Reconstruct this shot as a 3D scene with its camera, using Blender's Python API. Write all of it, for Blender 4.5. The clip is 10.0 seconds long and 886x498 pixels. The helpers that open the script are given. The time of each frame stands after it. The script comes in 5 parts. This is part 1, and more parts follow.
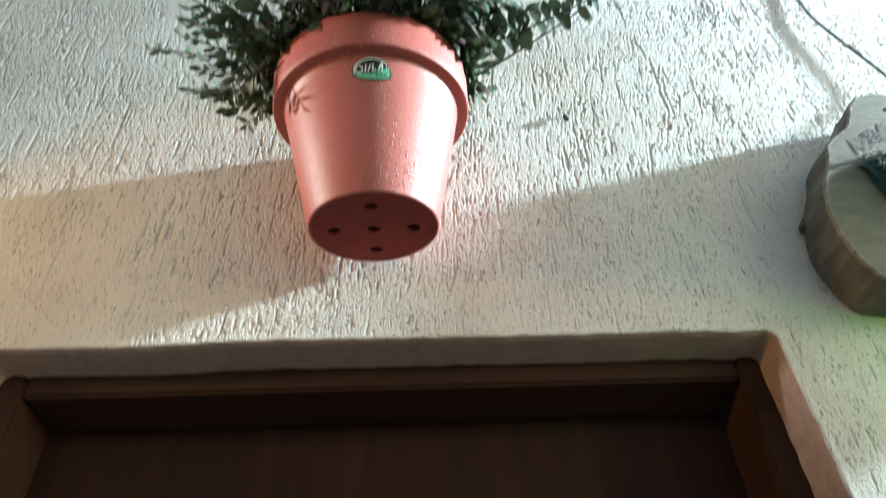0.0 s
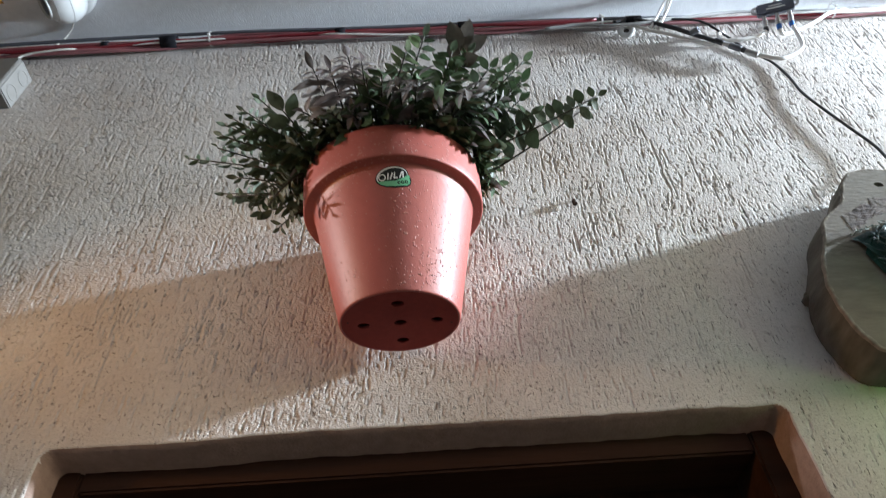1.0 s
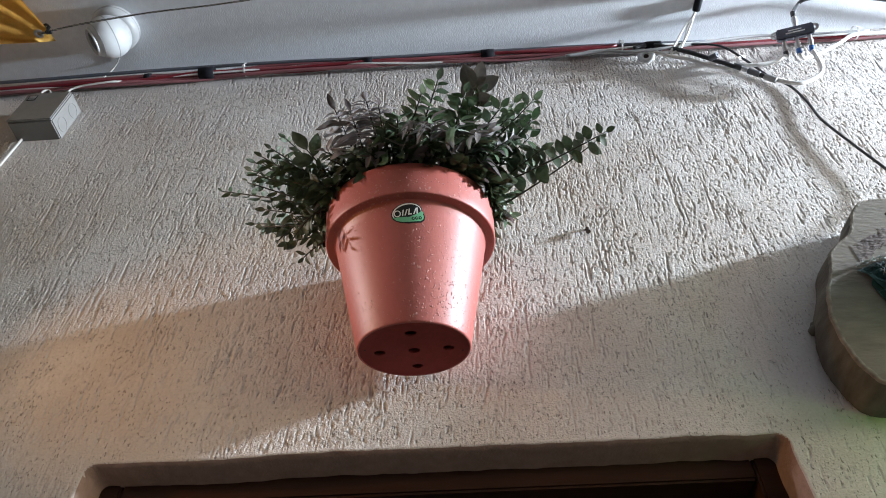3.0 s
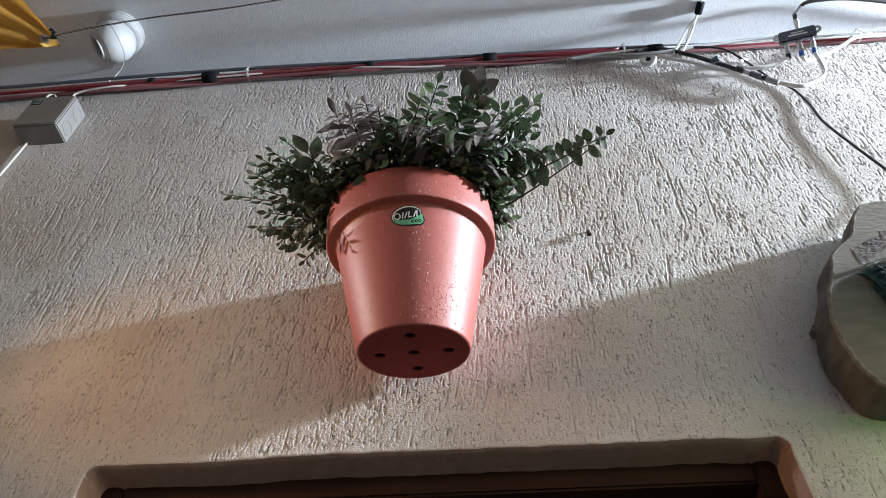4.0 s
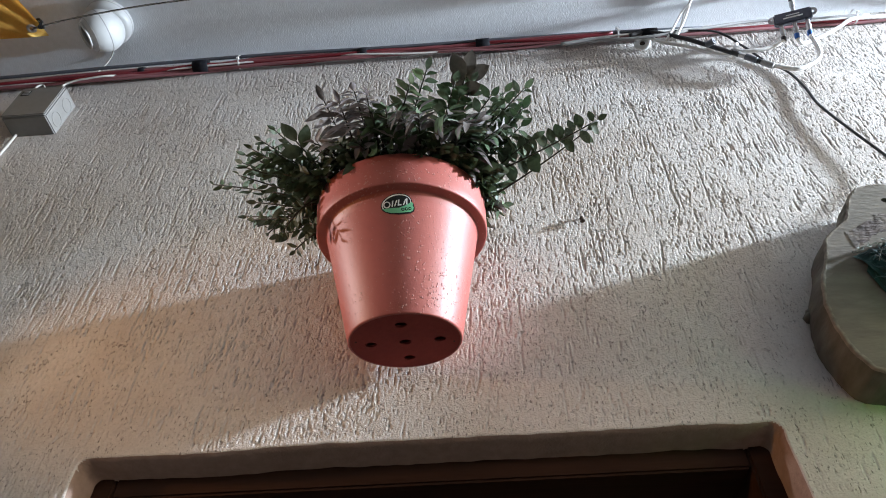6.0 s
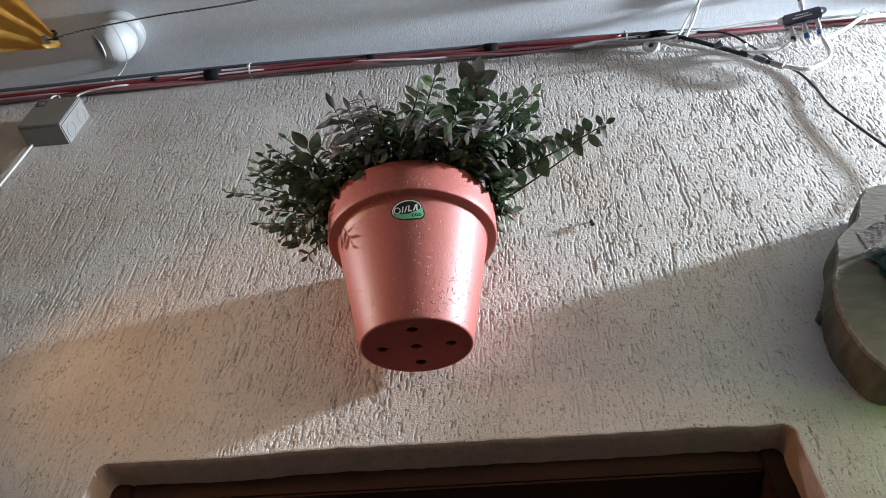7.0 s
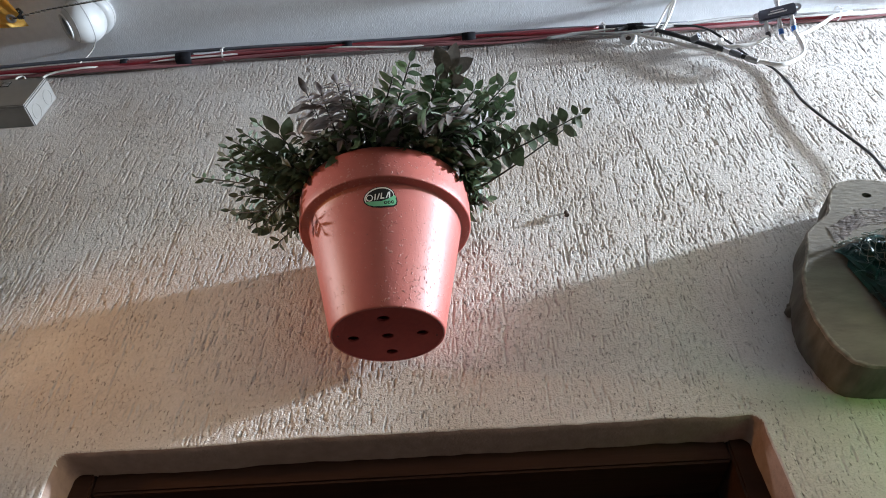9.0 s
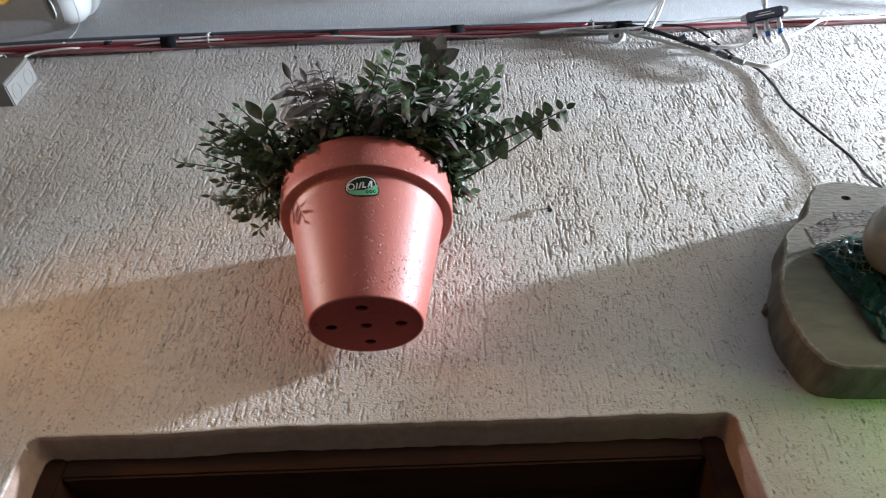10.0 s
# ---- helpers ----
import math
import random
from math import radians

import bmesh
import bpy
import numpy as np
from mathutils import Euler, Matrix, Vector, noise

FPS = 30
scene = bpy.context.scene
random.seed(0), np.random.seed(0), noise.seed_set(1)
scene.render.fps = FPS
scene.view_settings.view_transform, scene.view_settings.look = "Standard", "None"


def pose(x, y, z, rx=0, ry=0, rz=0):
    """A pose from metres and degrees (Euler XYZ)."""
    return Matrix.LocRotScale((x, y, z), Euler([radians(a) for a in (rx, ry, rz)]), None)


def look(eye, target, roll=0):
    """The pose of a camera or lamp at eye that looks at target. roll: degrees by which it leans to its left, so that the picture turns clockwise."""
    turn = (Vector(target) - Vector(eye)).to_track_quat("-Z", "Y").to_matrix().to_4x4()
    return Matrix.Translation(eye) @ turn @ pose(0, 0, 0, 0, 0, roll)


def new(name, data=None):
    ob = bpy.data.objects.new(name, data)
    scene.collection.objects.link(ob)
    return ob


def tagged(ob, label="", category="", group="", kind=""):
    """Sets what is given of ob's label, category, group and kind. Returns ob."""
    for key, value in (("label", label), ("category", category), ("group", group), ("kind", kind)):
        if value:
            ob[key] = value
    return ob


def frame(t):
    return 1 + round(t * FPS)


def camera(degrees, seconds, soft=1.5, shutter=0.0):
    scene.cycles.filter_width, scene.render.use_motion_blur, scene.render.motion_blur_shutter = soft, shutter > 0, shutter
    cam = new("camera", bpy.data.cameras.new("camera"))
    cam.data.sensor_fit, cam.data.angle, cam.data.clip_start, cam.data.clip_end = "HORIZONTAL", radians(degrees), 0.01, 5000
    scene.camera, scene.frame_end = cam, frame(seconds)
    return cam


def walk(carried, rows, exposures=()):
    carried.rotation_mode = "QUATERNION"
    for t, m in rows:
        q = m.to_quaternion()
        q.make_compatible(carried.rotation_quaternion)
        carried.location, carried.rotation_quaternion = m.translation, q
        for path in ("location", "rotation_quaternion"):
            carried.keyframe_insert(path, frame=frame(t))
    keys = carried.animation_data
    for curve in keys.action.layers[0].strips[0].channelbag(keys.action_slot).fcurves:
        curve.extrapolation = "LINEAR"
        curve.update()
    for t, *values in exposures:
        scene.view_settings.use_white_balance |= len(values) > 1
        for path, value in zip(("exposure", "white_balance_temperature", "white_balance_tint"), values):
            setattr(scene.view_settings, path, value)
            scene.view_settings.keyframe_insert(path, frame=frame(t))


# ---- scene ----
cam = camera(66.8, 10.0, 1.0, 0.6)
EXPOSURES = [(0, 2.20, 5850, -9), (0.3, 1.91, 5950, -6), (0.6, 1.64, 6090, 0), (1.0, 1.46, 6210, 6), (1.5, 1.46, 6250, 8), (10, 1.46, 6250, 8)]
PATH = [
    (0, (0.033, -0.789, 1.527), (0.129, 0.708, 2.85), -3.4),
    (0.2, (0.028, -0.810, 1.532), (0.133, 0.641, 2.904), -4.1),
    (0.5, (0.031, -0.846, 1.517), (0.129, 0.555, 2.941), -4.3),
    (0.7, (0.024, -0.850, 1.521), (0.134, 0.537, 2.956), -4.9),
    (1, (0.027, -0.879, 1.514), (0.077, 0.501, 2.962), -4.6),
    (1.2, (0.036, -0.895, 1.511), (0.065, 0.472, 2.970), -3.6),
    (1.5, (0.045, -0.917, 1.503), (0.045, 0.452, 2.961), -2.0),
    (1.7, (0.046, -0.924, 1.499), (0.034, 0.452, 2.952), -1.8),
    (2, (0.053, -0.942, 1.501), (0.002, 0.427, 2.958), -1.3),
    (2.5, (0.062, -0.949, 1.499), (0.008, 0.416, 2.96), -1.4),
    (4, (0.078, -0.949, 1.493), (0.003, 0.403, 2.966), -0.7),
    (4.5, (0.08, -0.95, 1.495), (0.008, 0.419, 2.951), -1.1),
    (5, (0.083, -0.95, 1.494), (-0.007, 0.42, 2.949), -0.4),
    (5.5, (0.086, -0.941, 1.498), (0.009, 0.437, 2.946), -1.3),
    (5.7, (0.089, -0.941, 1.5), (0.019, 0.438, 2.947), -1.4),
    (7, (0.094, -0.95, 1.496), (-0.014, 0.418, 2.95), -0.9),
    (7.5, (0.091, -0.945, 1.497), (0.005, 0.428, 2.948), -1.1),
    (8, (0.096, -0.943, 1.497), (0.007, 0.433, 2.946), -1.3),
    (8.5, (0.097, -0.943, 1.5), (0.027, 0.437, 2.946), -1.3),
    (9, (0.101, -0.937, 1.5), (0.058, 0.453, 2.938), -2.2),
    (9.5, (0.098, -0.932, 1.502), (0.055, 0.454, 2.943), -2.1),
    (10, (0.11, -0.93, 1.498), (0.106, 0.472, 2.924), -1.9),
]
walk(cam, [(t, look(eye, target, roll)) for t, eye, target, roll in PATH], EXPOSURES)


# ---- world and lamps ----
world = bpy.data.worlds.new("sky")
scene.world = world
world.use_nodes = True
wn = world.node_tree.nodes
sky = wn.new("ShaderNodeTexSky")
sky.sky_type, sky.sun_disc, sky.sun_elevation, sky.sun_rotation = "NISHITA", False, radians(28), radians(115)
sky.air_density, sky.dust_density, sky.ozone_density = 1.0, 2.5, 1.6
world.node_tree.links.new(sky.outputs["Color"], wn["Background"].inputs["Color"])
wn["Background"].inputs["Strength"].default_value = 0.119


def lamp_light(name, where, power, colour, radius, aim=None, cone=None):
    data = bpy.data.lights.new(name, "SPOT" if cone else "POINT")
    data.energy, data.color, data.shadow_soft_size = power, colour, radius
    ob = new(name, data)
    ob.matrix_world = look(where, aim) if aim else Matrix.Translation(where)
    if cone:
        data.spot_size, data.spot_blend = radians(cone), 1.0
    return ob


WHITE_LAMP = (3.2, -0.37, 3.14)
WARM_LAMP = (-1.60, -0.55, 2.25)
PALE_LAMP = (-1.75, -0.27, 2.62)
GREEN_LAMP = (1.28, -0.42, 1.80)
lamp_light("white_light", WHITE_LAMP, 600, (0.79, 0.88, 0.99), 0.08, (0.0, -0.25, 2.78), 58)
lamp_light("warm_light", WARM_LAMP, 14.5, (1.0, 0.47, 0.13), 0.04, (-0.12, 0.0, 2.27), 37)
lamp_light("pale_light", PALE_LAMP, 32, (1.0, 0.87, 0.85), 0.03, (-0.02, -0.26, 2.32), 26)
lamp_light("green_light", GREEN_LAMP, 3.3, (0.22, 1.0, 0.09), 0.12, (1.08, 0.0, 1.95), 84)


# ---- materials ----
def material(name, base, rough=0.6, spread=0.12, scale=30.0, bump=0.0, bump_scale=120.0, metal=0.0,
             second=None, second_scale=6.0, second_amount=0.5, stretch=(1, 1, 1), by_object=0.0, trans=0.0, spec=0.5):
    """A surface with grain at one scale and stains at a second one."""
    m = bpy.data.materials.new(name)
    m.use_nodes = True
    nt = m.node_tree
    n, l = nt.nodes, nt.links
    b = n["Principled BSDF"]
    b.inputs["Roughness"].default_value = rough
    b.inputs["Metallic"].default_value = metal
    b.inputs["Specular IOR Level"].default_value = spec
    tc = n.new("ShaderNodeTexCoord")
    mp = n.new("ShaderNodeMapping")
    mp.inputs["Scale"].default_value = stretch
    l.new(tc.outputs["Object"], mp.inputs["Vector"])
    grain = n.new("ShaderNodeTexNoise")
    grain.inputs["Scale"].default_value, grain.inputs["Detail"].default_value = scale, 6
    l.new(mp.outputs["Vector"], grain.inputs["Vector"])
    ramp = n.new("ShaderNodeMapRange")
    ramp.inputs["From Min"].default_value, ramp.inputs["From Max"].default_value = 0.25, 0.75
    ramp.inputs["To Min"].default_value, ramp.inputs["To Max"].default_value = 1 - spread, 1 + spread
    l.new(grain.outputs["Fac"], ramp.inputs["Value"])
    tint = n.new("ShaderNodeMix")
    tint.data_type = "RGBA"
    tint.inputs["A"].default_value = (*base, 1)
    tint.inputs["B"].default_value = (*(second or base), 1)
    stain = n.new("ShaderNodeTexNoise")
    stain.inputs["Scale"].default_value, stain.inputs["Detail"].default_value = second_scale, 4
    l.new(mp.outputs["Vector"], stain.inputs["Vector"])
    sr = n.new("ShaderNodeMapRange")
    sr.inputs["From Min"].default_value, sr.inputs["From Max"].default_value = 0.4, 0.65
    sr.inputs["To Max"].default_value = second_amount
    l.new(stain.outputs["Fac"], sr.inputs["Value"])
    l.new(sr.outputs["Result"], tint.inputs["Factor"])
    mul = n.new("ShaderNodeMix")
    mul.data_type, mul.blend_type = "RGBA", "MULTIPLY"
    mul.inputs["Factor"].default_value = 1
    l.new(tint.outputs["Result"], mul.inputs["A"])
    l.new(ramp.outputs["Result"], mul.inputs["B"])
    out = mul.outputs["Result"]
    if by_object:
        info = n.new("ShaderNodeObjectInfo")
        hs = n.new("ShaderNodeHueSaturation")
        r2 = n.new("ShaderNodeMapRange")
        r2.inputs["To Min"].default_value, r2.inputs["To Max"].default_value = 1 - by_object, 1 + by_object
        l.new(info.outputs["Random"], r2.inputs["Value"])
        l.new(r2.outputs["Result"], hs.inputs["Value"])
        r3 = n.new("ShaderNodeMapRange")
        r3.inputs["To Min"].default_value, r3.inputs["To Max"].default_value = 1.1, 0.6
        l.new(info.outputs["Random"], r3.inputs["Value"])
        l.new(r3.outputs["Result"], hs.inputs["Saturation"])
        l.new(out, hs.inputs["Color"])
        out = hs.outputs["Color"]
    l.new(out, b.inputs["Base Color"])
    if trans:
        b.inputs["Transmission Weight"].default_value = trans
    if bump:
        fine = n.new("ShaderNodeTexNoise")
        fine.inputs["Scale"].default_value, fine.inputs["Detail"].default_value = bump_scale, 5
        l.new(mp.outputs["Vector"], fine.inputs["Vector"])
        bp = n.new("ShaderNodeBump")
        bp.inputs["Strength"].default_value, bp.inputs["Distance"].default_value = min(1, bump), 0.002 * max(1, bump)
        l.new(fine.outputs["Fac"], bp.inputs["Height"])
        l.new(bp.outputs["Normal"], b.inputs["Normal"])
    return m


PLASTER = material("cream_plaster", (0.59, 0.555, 0.525), 0.8, 0.08, 200, 0.9, 330, second=(0.51, 0.455, 0.41), second_scale=4.5, second_amount=0.7, spec=0.25)
# Reveal brown: part paint, part the lintel's shade put into the colour.
REVEAL = material("brown_shaded_reveal", (0.32, 0.228, 0.186), 0.85, 0.15, 60, 0.6, 200, second=(0.27, 0.20, 0.165), second_scale=9, spec=0.2)
CEILING = material("white_ceiling_paint", (0.84, 0.87, 0.905), 0.75, 0.05, 60, 0.75, 300, second=(0.79, 0.82, 0.86), second_scale=2.5)
FLOOR = material("unseen_ground_grey", (0.29, 0.28, 0.265), 0.8, 0.2, 20, 0.3, 90)
OUTER = material("added_wall_brown", (0.12, 0.095, 0.082), 0.85, 0.1, 20, 0.3, 90)
DARK_WOOD = material("dark_brown_wood", (0.022, 0.0075, 0.0035), 0.7, 0.4, 30, 0.3, 120, stretch=(1, 1, 0.08), spec=0.15)
FRAME_WOOD = material("brown_frame_wood", (0.034, 0.014, 0.0075), 0.7, 0.35, 40, 0.3, 120, stretch=(0.1, 1, 1), spec=0.15)
TERRACOTTA = material("terracotta_plastic", (0.33, 0.080, 0.065), 0.50, 0.05, 90, 0.10, 500, second=(0.305, 0.082, 0.062), second_scale=9, spec=0.55)


def add_specks(m, scale, level, colour):
    """Sparse dried drops standing on a surface."""
    n, l = m.node_tree.nodes, m.node_tree.links
    b = n["Principled BSDF"]
    tc = n.new("ShaderNodeTexCoord")
    sp = n.new("ShaderNodeTexNoise")
    sp.inputs["Scale"].default_value, sp.inputs["Detail"].default_value = scale, 1.0
    l.new(tc.outputs["Object"], sp.inputs["Vector"])
    big = n.new("ShaderNodeTexNoise")
    big.inputs["Scale"].default_value = 9.0
    l.new(tc.outputs["Object"], big.inputs["Vector"])
    add = n.new("ShaderNodeMath")
    add.operation = "MULTIPLY_ADD"
    l.new(big.outputs["Fac"], add.inputs[0])
    add.inputs[1].default_value = 0.30
    l.new(sp.outputs["Fac"], add.inputs[2])
    r = n.new("ShaderNodeMapRange")
    r.inputs["From Min"].default_value, r.inputs["From Max"].default_value = level, level + 0.035
    l.new(add.outputs[0], r.inputs["Value"])
    mix = n.new("ShaderNodeMix")
    mix.data_type = "RGBA"
    mix.inputs["B"].default_value = (*colour, 1)
    old = b.inputs["Base Color"].links[0].from_socket
    l.new(old, mix.inputs["A"])
    half = n.new("ShaderNodeMath")
    half.operation = "MULTIPLY"
    half.inputs[1].default_value = 0.55
    l.new(r.outputs["Result"], half.inputs[0])
    l.new(half.outputs[0], mix.inputs["Factor"])
    l.new(mix.outputs["Result"], b.inputs["Base Color"])
    bp = n.new("ShaderNodeBump")
    bp.inputs["Strength"].default_value, bp.inputs["Distance"].default_value = 0.8, 0.001
    l.new(r.outputs["Result"], bp.inputs["Height"])
    l.new(b.inputs["Normal"].links[0].from_socket, bp.inputs["Normal"])
    l.new(bp.outputs["Normal"], b.inputs["Normal"])


def add_pits(m, scale, level, depth, stretch):
    """Small sharp pits; their shade is also put into the colour."""
    n, l = m.node_tree.nodes, m.node_tree.links
    b = n["Principled BSDF"]
    tc = n.new("ShaderNodeTexCoord")
    mp = n.new("ShaderNodeMapping")
    mp.inputs["Scale"].default_value = stretch
    l.new(tc.outputs["Object"], mp.inputs["Vector"])
    pits = n.new("ShaderNodeTexNoise")
    pits.inputs["Scale"].default_value, pits.inputs["Detail"].default_value = scale, 1.5
    l.new(mp.outputs["Vector"], pits.inputs["Vector"])
    big = n.new("ShaderNodeTexNoise")
    big.inputs["Scale"].default_value = 22.0
    l.new(tc.outputs["Object"], big.inputs["Vector"])
    add = n.new("ShaderNodeMath")
    add.operation = "MULTIPLY_ADD"
    l.new(big.outputs["Fac"], add.inputs[0])
    add.inputs[1].default_value = 0.35
    l.new(pits.outputs["Fac"], add.inputs[2])
    r = n.new("ShaderNodeMapRange")
    r.inputs["From Min"].default_value, r.inputs["From Max"].default_value = level, level + 0.05
    r.inputs["To Min"].default_value, r.inputs["To Max"].default_value = 1.0, 0.0
    l.new(add.outputs[0], r.inputs["Value"])
    bp = n.new("ShaderNodeBump")
    bp.inputs["Strength"].default_value, bp.inputs["Distance"].default_value = 1.0, depth
    l.new(r.outputs["Result"], bp.inputs["Height"])
    l.new(b.inputs["Normal"].links[0].from_socket, bp.inputs["Normal"])
    l.new(bp.outputs["Normal"], b.inputs["Normal"])
    # darkens the pits' base colour in place of shade
    pit_shade = n.new("ShaderNodeMapRange")
    pit_shade.inputs["To Min"].default_value, pit_shade.inputs["To Max"].default_value = 0.55, 1.0
    l.new(r.outputs["Result"], pit_shade.inputs["Value"])
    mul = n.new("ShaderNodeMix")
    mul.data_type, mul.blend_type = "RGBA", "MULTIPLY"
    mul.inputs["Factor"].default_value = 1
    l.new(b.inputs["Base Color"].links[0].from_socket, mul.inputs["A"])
    l.new(pit_shade.outputs["Result"], mul.inputs["B"])
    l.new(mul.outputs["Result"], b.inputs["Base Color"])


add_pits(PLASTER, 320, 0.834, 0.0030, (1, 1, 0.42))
add_specks(TERRACOTTA, 210, 0.84, (0.40, 0.20, 0.16))
DROP = material("dried_drop", (0.26, 0.075, 0.065), 0.40, 0.1, 90)
# Matte base; its underside shade is put in as a darker red.
POT_BASE = material("matte_shaded_red", (0.25, 0.050, 0.043), 0.8, 0.08, 90, 0.2, 300, second=(0.21, 0.042, 0.038), second_scale=16, spec=0.08)
SOIL = material("potting_soil", (0.03, 0.02, 0.014), 0.95, 0.4, 80, 1.0, 120)
LEAF = material("leaf_green", (0.080, 0.130, 0.064), 0.50, 0.25, 120, 0.2, 300, second=(0.095, 0.112, 0.072), second_scale=14, second_amount=0.6, by_object=0.30, spec=0.4)
LEAF_DARK = material("leaf_dark_green", (0.070, 0.096, 0.050), 0.55, 0.25, 120, 0.2, 300, second=(0.080, 0.092, 0.070), second_scale=14, second_amount=0.6, by_object=0.30, spec=0.35)
LEAF_PALE = material("leaf_pale_mauve", (0.30, 0.268, 0.27), 0.62, 0.2, 120, 0.2, 300, second=(0.165, 0.140, 0.142), second_scale=14, by_object=0.35)
LEAF_MAUVE = material("leaf_mauve", (0.135, 0.118, 0.112), 0.5, 0.25, 120, 0.2, 300, second=(0.085, 0.105, 0.075), second_scale=18, by_object=0.3)
LEAF_FRESH = material("leaf_fresh_green", (0.150, 0.215, 0.110), 0.45, 0.2, 120, 0.2, 300, second=(0.095, 0.155, 0.075), second_scale=20, by_object=0.25)
LEAF_BROWN = material("leaf_brown", (0.085, 0.070, 0.055), 0.5, 0.25, 120, 0.2, 300, second=(0.10, 0.12, 0.06), second_scale=10, by_object=0.2)
STEM = material("plant_stem", (0.030, 0.026, 0.016), 0.6, 0.2, 80)
GREY_PLASTIC = material("grey_plastic", (0.30, 0.30, 0.30), 0.5, 0.04, 60, 0.05, 300, second=(0.31, 0.31, 0.30), second_scale=10)
BOX_GREY = material("box_grey_plastic", (0.21, 0.205, 0.195), 0.5, 0.06, 60, 0.05, 300, second=(0.18, 0.17, 0.155), second_scale=10)
# Same cable white in a dimmer tone, for leads by the box and camera.
DULL_CABLE = material("dull_white_cable", (0.46, 0.44, 0.40), 0.6, 0.1, 40, second=(0.36, 0.34, 0.30), second_scale=14)
DOME_WHITE = material("camera_white_plastic", (0.60, 0.61, 0.61), 0.35, 0.03, 60, second=(0.55, 0.55, 0.54), second_scale=14)
WHITE_PLASTIC = material("white_plastic", (0.78, 0.78, 0.77), 0.35, 0.03, 60, second=(0.70, 0.69, 0.66), second_scale=14)
BLACK_PLASTIC = material("black_plastic", (0.018, 0.018, 0.020), 0.4, 0.2, 80)
LENS = material("camera_lens", (0.012, 0.012, 0.016), 0.08, 0.0, 10)
RED_CABLE = material("red_cable", (0.235, 0.014, 0.024), 0.5, 0.15, 40, second=(0.15, 0.014, 0.022), second_scale=20, by_object=0.25)
WHITE_CABLE = material("white_cable", (0.72, 0.71, 0.68), 0.42, 0.06, 40, second=(0.6, 0.58, 0.54), second_scale=14)
GREY_CABLE = material("grey_cable", (0.105, 0.112, 0.13), 0.55, 0.1, 40)
BLACK_TAPE = material("black_tape", (0.010, 0.010, 0.013), 0.7, 0.2, 60, spec=0.15)
STEEL = material("nickel_metal", (0.50, 0.50, 0.50), 0.35, 0.1, 60, metal=1.0)
DARK_METAL = material("dark_splitter_metal", (0.10, 0.11, 0.14), 0.4, 0.15, 60, metal=0.6)
BLUE_BAND = material("blue_plastic", (0.03, 0.13, 0.42), 0.4, 0.05, 60)
ROPE_DARK = material("rope_black", (0.02, 0.02, 0.02), 0.8, 0.1, 60)
ROPE_LIGHT = material("rope_cream", (0.30, 0.285, 0.24), 0.8, 0.1, 60)
YELLOW_CLOTH = material("yellow_cloth", (0.95, 0.62, 0.16), 0.55, 0.08, 300, 0.4, 900, second=(0.88, 0.48, 0.10), second_scale=12)


def let_light_through(m, share):
    """Thin cloth: part of the light goes through it."""
    n, l = m.node_tree.nodes, m.node_tree.links
    b = n["Principled BSDF"]
    tr = n.new("ShaderNodeBsdfTranslucent")
    l.new(b.inputs["Base Color"].links[0].from_socket, tr.inputs["Color"])
    mix = n.new("ShaderNodeMixShader")
    mix.inputs["Fac"].default_value = share
    l.new(b.outputs["BSDF"], mix.inputs[1])
    l.new(tr.outputs["BSDF"], mix.inputs[2])
    l.new(mix.outputs["Shader"], n["Material Output"].inputs["Surface"])


let_light_through(YELLOW_CLOTH, 0.25)
for m in (LEAF, LEAF_DARK, LEAF_PALE, LEAF_MAUVE, LEAF_FRESH, LEAF_BROWN):
    let_light_through(m, 0.2)
BARK = material("brown_bark", (0.105, 0.100, 0.078), 0.9, 0.45, 45, 1.0, 110, second=(0.065, 0.058, 0.045), second_scale=14, stretch=(1, 0.35, 1))
WEATHERED = material("weathered_wood", (0.175, 0.158, 0.130), 0.9, 0.22, 60, 0.5, 130, second=(0.115, 0.098, 0.078), second_scale=15, second_amount=0.8, stretch=(0.45, 1, 1.3))
PALE_WOOD = material("pale_worn_wood", (0.20, 0.18, 0.148), 0.9, 0.4, 80, 0.8, 200, second=(0.18, 0.155, 0.12), second_scale=25, second_amount=0.9)
FIBRE = material("torn_fibre", (0.085, 0.066, 0.060), 0.95, 0.5, 120, 1.0, 260, second=(0.15, 0.13, 0.11), second_scale=45, second_amount=0.9, stretch=(0.4, 1, 1))
FILM = material("teal_plastic_film", (0.003, 0.042, 0.036), 0.60, 0.6, 40, second=(0.002, 0.011, 0.010), second_scale=22, second_amount=1.0, spec=0.25)
MOSS = material("teal_green_mesh", (0.008, 0.055, 0.048), 0.45, 0.5, 60, 0.3, 200, second=(0.006, 0.03, 0.026), second_scale=20)
NET = material("pale_net_thread", (0.20, 0.235, 0.20), 0.7, 0.2, 60)
SHELL = material("beige_ball", (0.15, 0.165, 0.135), 0.26, 0.35, 14, 0.3, 60, second=(0.20, 0.175, 0.15), second_scale=9, second_amount=0.8)
RUST = material("rusty_iron", (0.05, 0.032, 0.022), 0.7, 0.3, 200)
STICKER_BLACK = material("sticker_black", (0.012, 0.014, 0.014), 0.5, 0.0, 10, spec=0.2)
STICKER_WHITE = material("sticker_white", (0.72, 0.74, 0.72), 0.3, 0.0, 10)
STICKER_GREEN = material("sticker_green", (0.13, 0.42, 0.22), 0.3, 0.0, 10)


